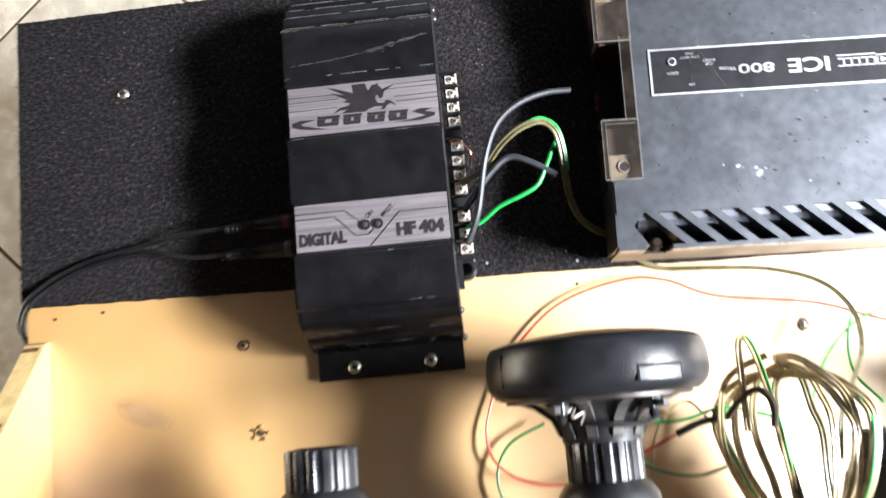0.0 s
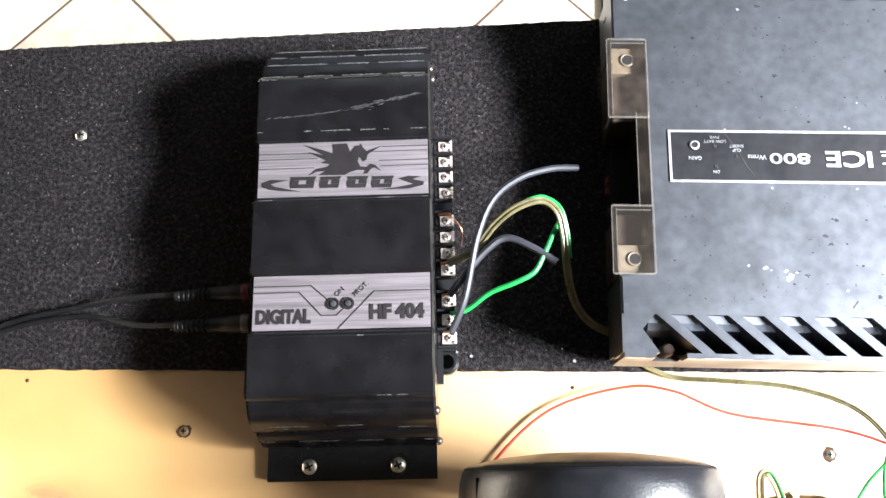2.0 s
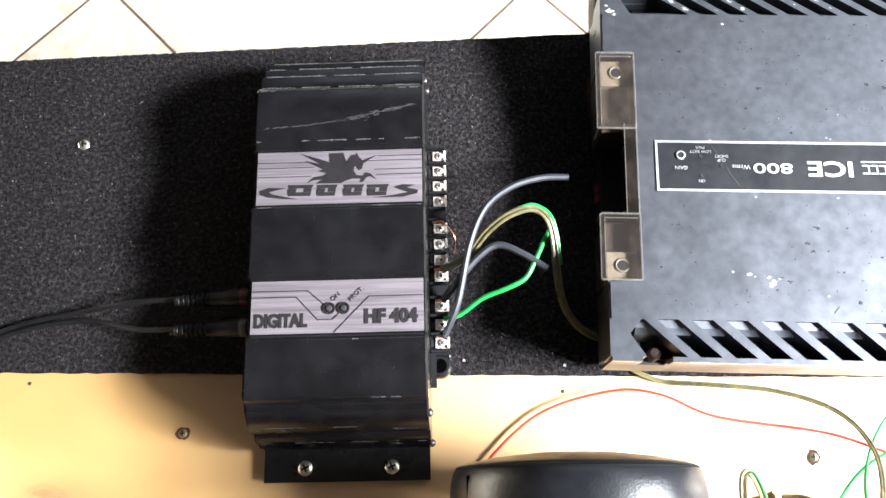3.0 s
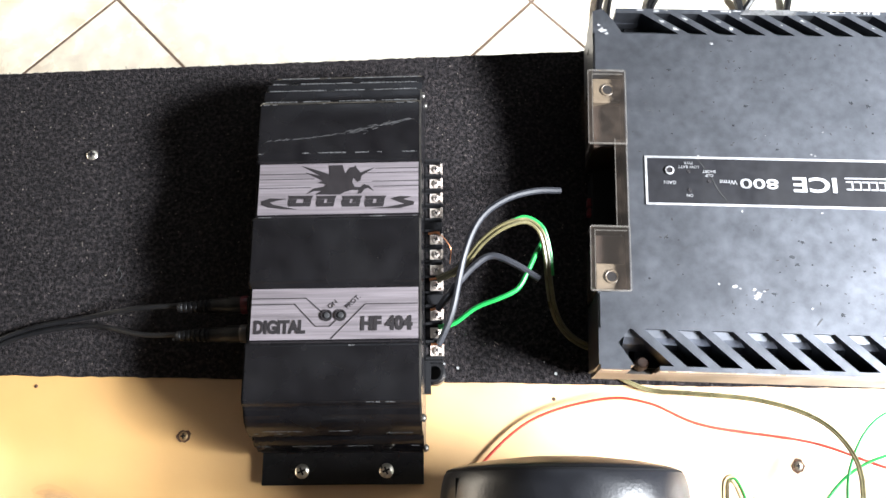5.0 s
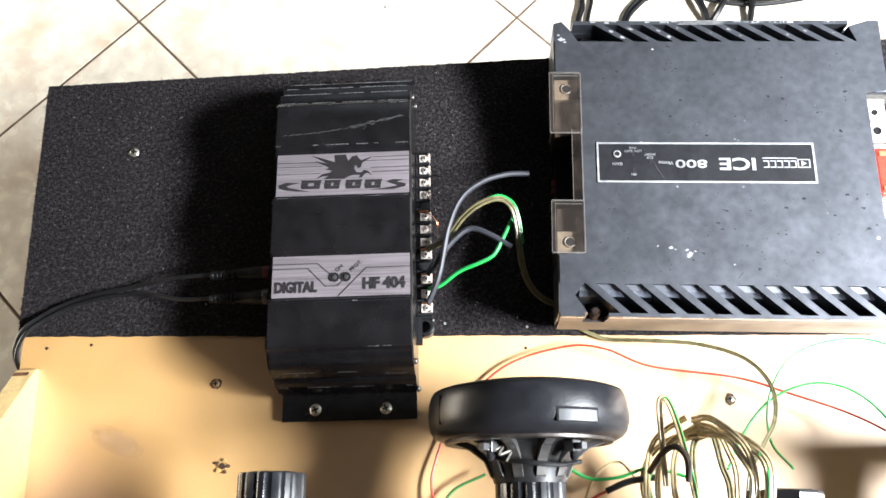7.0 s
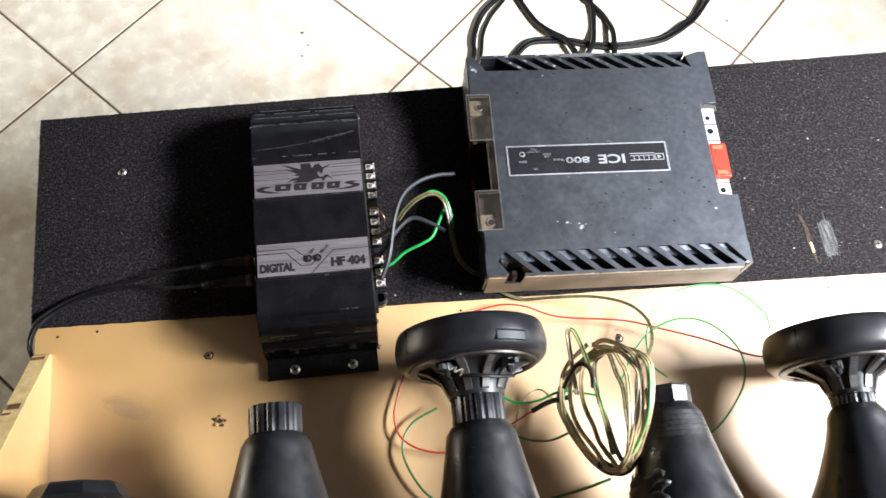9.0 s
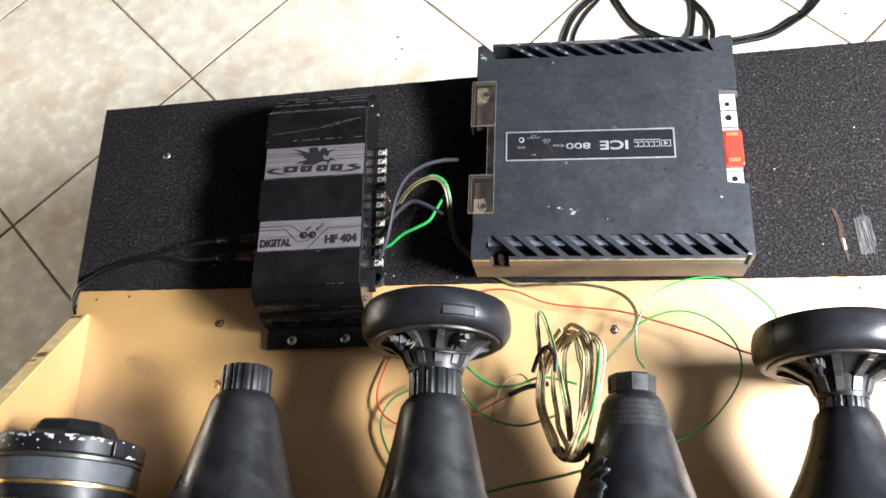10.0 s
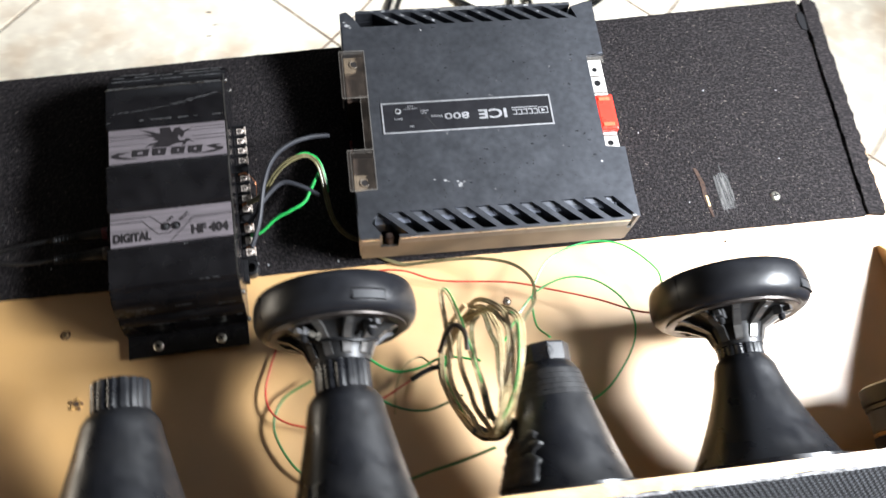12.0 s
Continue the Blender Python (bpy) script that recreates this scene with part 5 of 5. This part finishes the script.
wire("green_wire", [(0.0615, 0.0967, 0.019), (0.072, 0.0985, 0.021), (0.086, 0.107, 0.026), (0.102, 0.112, 0.030), (0.1135, 0.1175, 0.031), (0.1205, 0.1285, 0.031), (0.128, 0.1435, 0.028), (0.133, 0.152, 0.025)], 0.0016, GREEN_WIRE, "bright green wire from the terminal strip", group=SET)
for k, (x, y) in enumerate(((0.0605, 0.0855), (0.0605, 0.1085), (0.0605, 0.1290), (0.0605, 0.161))):
    wire("copper_strand", [(x - 0.004, y, 0.0185), (x + 0.001, y + 0.0005, 0.0195), (x + 0.0035, y - 0.0003, 0.0195)], 0.0009, COPPER, "bare copper strands under a terminal screw", segs=6)
wire("thin_strand", [(0.0610, 0.161, 0.019), (0.066, 0.158, 0.020), (0.071, 0.150, 0.018), (0.070, 0.142, 0.010)], 0.0003, COPPER, "stray fine strand of copper wire", segs=5)

BAY = "wires in the horn bay"
wire("red_wire", [(0.066, -0.020, 0.004), (0.080, 0.004, 0.004), (0.118, 0.036, 0.005), (0.165, 0.048, 0.008), (0.194, 0.044, 0.012), (0.227, 0.029, 0.012), (0.289, 0.017, 0.014), (0.324, 0.003, 0.018), (0.363, -0.014, 0.022), (0.390, -0.036, 0.040), (0.400, -0.046, 0.060)], 0.0009, RED_WIRE, "thin red wire across the horn bay", group=BAY)
wire("gold_wire", [(0.172, 0.066, 0.0055), (0.184, 0.0585, 0.005), (0.200, 0.0525, 0.004), (0.223, 0.049, 0.012), (0.262, 0.042, 0.022), (0.291, 0.028, 0.032), (0.302, 0.006, 0.045), (0.296, -0.018, 0.060), (0.281, -0.036, 0.075), (0.266, -0.054, 0.085), (0.258, -0.080, 0.090)], 0.0008, OLIVE_WIRE, "clear twin wire with golden strands", group=BAY, twin=True)
wire("green_wire", [(0.302, -0.052, 0.06), (0.300, -0.031, 0.032), (0.305, 0.000, 0.030), (0.326, 0.028, 0.030), (0.364, 0.039, 0.030), (0.398, 0.032, 0.030), (0.424, 0.006, 0.028), (0.43, -0.01, 0.02)], 0.0009, GREEN_WIRE, "thin green wire in a wide loop", group=BAY)
wire("green_wire", [(0.262, -0.050, 0.05), (0.285, -0.022, 0.030), (0.308, -0.001, 0.030), (0.340, 0.008, 0.030), (0.369, -0.002, 0.030), (0.389, -0.030, 0.030), (0.385, -0.061, 0.028), (0.357, -0.093, 0.022), (0.330, -0.106, 0.015), (0.306, -0.112, 0.012)], 0.0009, GREEN_WIRE, "thin green wire in a wide loop", group=BAY)
wire("red_wire", [(0.066, -0.020, 0.004), (0.058, -0.046, 0.006), (0.062, -0.066, 0.008), (0.080, -0.080, 0.010), (0.110, -0.085, 0.010), (0.154, -0.072, 0.016), (0.188, -0.058, 0.022)], 0.0009, RED_WIRE, "thin red wire round the horn", group=BAY)
wire("black_splice", [(0.183, -0.060, 0.021), (0.200, -0.054, 0.023), (0.220, -0.052, 0.024)], 0.0024, RUBBER, "black taped splice in the wires", group=BAY)
wire("green_wire", [(0.135, -0.022, 0.05), (0.150, -0.036, 0.024), (0.170, -0.050, 0.020), (0.192, -0.051, 0.022), (0.215, -0.046, 0.026), (0.245, -0.055, 0.03)], 0.0012, GREEN_WIRE, "thin green wire round the horn", group=BAY)
wire("dark_wire", [(0.138, -0.030, 0.04), (0.142, -0.056, 0.022), (0.162, -0.078, 0.020), (0.192, -0.088, 0.020), (0.225, -0.080, 0.020)], 0.0011, DARK_GREEN, "dull green wire lying in the bay", group=BAY)
wire("dark_wire", [(0.098, -0.044, 0.010), (0.072, -0.056, 0.008), (0.062, -0.080, 0.008), (0.074, -0.112, 0.008), (0.096, -0.135, 0.008)], 0.0011, DARK_GREEN, "dull green wire lying in the bay", group=BAY)
wire("dark_wire", [(0.150, -0.145, 0.010), (0.185, -0.138, 0.010), (0.215, -0.134, 0.012), (0.245, -0.128, 0.014)], 0.0013, DARK_GREEN, "dull green wire behind the front board", group=BAY)
wire("gold_wire", [(0.165, -0.085, 0.01), (0.170, -0.062, 0.012), (0.180, -0.046, 0.016), (0.195, -0.040, 0.016), (0.205, -0.052, 0.020)], 0.0009, GOLD_WIRE, "thin clear wire by the horn", group=BAY)
wire("black_wire", [(0.080, -0.015, 0.085), (0.100, -0.038, 0.115), (0.122, -0.044, 0.128), (0.142, -0.046, 0.122), (0.156, -0.044, 0.108)], 0.0015, RUBBER, "short black wire over the driver terminals", group=BAY)

wire("bare_wire", [(0.098, -0.030, 0.116), (0.103, -0.036, 0.123), (0.109, -0.033, 0.121), (0.106, -0.039, 0.126), (0.113, -0.037, 0.124), (0.110, -0.043, 0.127)], 0.0007, SCREW, "twisted bare wire end on the driver terminal", group=BAY, segs=6)

# bundled coil of clear wire leaning on the taped horn
coil = thing("wire_coil", pose(0, 0, H), "tangled coil of clear golden and green twin wire tied with tape", "wire coil")
rnd = random.Random(12)
for k in range(6):
    # each loop stands on edge: long towards the front board, tall, and leaning over to the taped horn
    f = (0.48, 1.0, 0.76, 1.04, 0.26, 0.92)[k]
    cx, cz, top = 0.236 + rnd.uniform(-0.005, 0.005), 0.084 + rnd.uniform(-0.006, 0.006), rnd.uniform(0.040, 0.058)
    pts = []
    for j in range(15):
        a = 2 * math.pi * j / 14 + 1.57 + rnd.uniform(-0.10, 0.10)
        s, c = math.sin(a), math.cos(a)
        wide = f * c * (0.74 + 0.26 * s)
        pts.append((cx + 0.031 * wide + 0.003 * s + rnd.uniform(-0.0015, 0.0015), -0.074 + (top if s > 0 else 0.054) * s + rnd.uniform(-0.002, 0.002), cz + 0.072 * wide - 0.008 * s + rnd.uniform(-0.003, 0.003)))
    bm = tube(pts, 0.0011, 7, 7, shift=0.0011)
    tube(pts, 0.0011, 7, 7, bm=bm, shift=-0.0011)
    part("strand", bm, OLIVE_WIRE if k == 4 else GOLD_WIRE, coil, "", True)
    if k in (1, 3):
        part("green_core", tube([(x, y, z + 0.0011) for x, y, z in (pts[7:13] if k == 3 else pts[2:6])], 0.0008, 6, 7), GREEN_WIRE, coil, "green core showing in the clear wire", True)
part("tape_tie", tube([(0.222, -0.119, 0.074), (0.230, -0.127, 0.084), (0.240, -0.127, 0.086), (0.248, -0.118, 0.092)], 0.0046, 10, flat=0.7), TAPE, coil, "black tape gathering the loops", True)
part("tape_tie", tube([(0.207, -0.050, 0.062), (0.213, -0.040, 0.076), (0.220, -0.036, 0.086), (0.226, -0.044, 0.090), (0.226, -0.058, 0.086)], 0.0021, 10), BROWN_TAPE, coil, "dark brown tape tie", True)
kink = [(0.2145, -0.060, 0.072), (0.2140, -0.034, 0.078), (0.2135, -0.012, 0.084), (0.2145, -0.0055, 0.087), (0.2180, -0.0060, 0.088), (0.2220, -0.018, 0.088), (0.2270, -0.046, 0.086), (0.2320, -0.085, 0.080), (0.2335, -0.114, 0.077)]
bm = tube(kink, 0.0011, 7, shift=0.0010)
tube(kink, 0.0011, 7, bm=bm, shift=-0.0010)
part("kinked_strand", bm, GOLD_WIRE, coil, "sharply kinked clear wire", True)
part("green_core", tube([(x + 0.0010, y, z + 0.0010) for x, y, z in kink[3:8]], 0.0006, 7), GREEN_WIRE, coil, "green core", True)

# power cables behind the box
BACKSET = "cables behind the box"
for flat, r in (([(0.270, 0.40), (0.278, 0.56), (0.285, 0.647), (0.294, 0.679), (0.297, 0.706), (0.312, 0.746), (0.337, 0.778), (0.40, 0.83), (0.52, 0.90)], 0.0050),
                ([(0.280, 0.41), (0.290, 0.57), (0.299, 0.645), (0.309, 0.684), (0.317, 0.718), (0.331, 0.747), (0.354, 0.776), (0.42, 0.84), (0.56, 0.92)], 0.0032),
                ([(0.470, 0.42), (0.484, 0.56), (0.483, 0.629), (0.477, 0.656), (0.465, 0.685), (0.442, 0.704), (0.421, 0.732), (0.404, 0.77), (0.37, 0.86), (0.30, 0.98)], 0.0058),
                ([(0.350, 0.42), (0.348, 0.58), (0.356, 0.651), (0.381, 0.685), (0.404, 0.698), (0.442, 0.699), (0.478, 0.692), (0.522, 0.680), (0.568, 0.674), (0.615, 0.677), (0.658, 0.685), (0.698, 0.708), (0.727, 0.729), (0.80, 0.83)], 0.0036),
                ([(0.356, 0.41), (0.352, 0.57), (0.359, 0.644), (0.384, 0.678), (0.405, 0.690), (0.440, 0.691), (0.477, 0.684), (0.521, 0.671), (0.566, 0.665), (0.616, 0.668), (0.660, 0.677), (0.702, 0.700), (0.737, 0.728), (0.815, 0.82)], 0.0036),
                ([(0.450, 0.42), (0.470, 0.58), (0.485, 0.628), (0.501, 0.653), (0.515, 0.676), (0.526, 0.712), (0.532, 0.754), (0.530, 0.85), (0.50, 0.98)], 0.0050),
                ([(0.535, 0.42), (0.542, 0.57), (0.545, 0.621), (0.551, 0.654), (0.557, 0.694), (0.555, 0.726), (0.542, 0.752), (0.50, 0.82), (0.45, 0.96)], 0.0052)):
    pts = []
    for k, (x, y) in enumerate(flat):
        # those on top ride over the pair
        over = 0.008 if r > 0.0045 and x > 0.4 and 0.65 < y < 0.71 else 0.0
        pts.append((x, y, r - H + 0.0005 + over + 0.0015 * math.sin(k * 1.3) ** 2))
    wire("power_cable", pts, r, RUBBER, "black power cable lying in a loop on the tiles", category="cable", group=BACKSET)

# ---- floor tiles ----
SIDE, WIDE = 0.424, 0.440
e1 = Vector((math.cos(radians(43.2)), math.sin(radians(43.2)), 0))
e2 = Vector((math.cos(radians(-47.8)), math.sin(radians(-47.8)), 0))
gap = 0.0020
h1, h2 = SIDE / 2 - gap, WIDE / 2 - gap
tm = prism([tuple((e1 * (h1 * a) + e2 * (h2 * b)).xy) for a, b in ((1, -1), (1, 1), (-1, 1), (-1, -1))], -0.008, 0.0)
bmesh.ops.recalc_face_normals(tm, faces=tm.faces)
bmesh.ops.bevel(tm, geom=[e for e in tm.edges if all(v.co.z > -0.001 for v in e.verts)], offset=0.0012, segments=2, affect="EDGES")
tile_mesh = bpy.data.meshes.new("tile")
tm.to_mesh(tile_mesh)
tm.free()
tile_mesh.materials.append(TILE)
A = Vector((-0.4125, 0.7075, 0))
for i in range(-12, 13):
    for j in range(-12, 13):
        c = A + e1 * (SIDE * (i + 0.5)) + e2 * (WIDE * (j + 0.5))
        if RX0 - 0.3 < c.x < RX1 + 0.3 and RY0 - 0.3 < c.y < RY1 + 0.3:
            m = Matrix.Translation(c)
            me = tile_mesh
            half = WIDE * 0.72
            if not (RX0 + half < c.x < RX1 - half and RY0 + half < c.y < RY1 - half):
                # cut the tiles that meet a wall
                bm = bmesh.new()
                bm.from_mesh(tile_mesh)
                inv = m.inverted()
                for co, no in (((RX0, 0, 0), (-1, 0, 0)), ((RX1, 0, 0), (1, 0, 0)), ((0, RY0, 0), (0, -1, 0)), ((0, RY1, 0), (0, 1, 0))):
                    bmesh.ops.bisect_plane(bm, geom=bm.verts[:] + bm.edges[:] + bm.faces[:], plane_co=inv @ Vector(co), plane_no=inv.to_3x3() @ Vector(no), clear_outer=True)
                if not bm.faces:
                    bm.free()
                    continue
                me = bpy.data.meshes.new("tile")
                bm.to_mesh(me)
                bm.free()
                me.materials.append(TILE)
            ob = new("tile", me)
            ob.parent = floor
            ob.matrix_basis = m
for x, y, s in ((-0.011, 0.755, 0.0030), (-0.003, 0.727, 0.0022), (-0.015, 0.705, 0.0022), (0.79, 0.71, 0.0025)):
    part("dirt_speck", prism([(x + s * math.cos(a), y + 0.7 * s * math.sin(a)) for a in (0.2, 1.3, 2.4, 3.6, 5.1)], 0.0, 0.0015), RUST, floor)
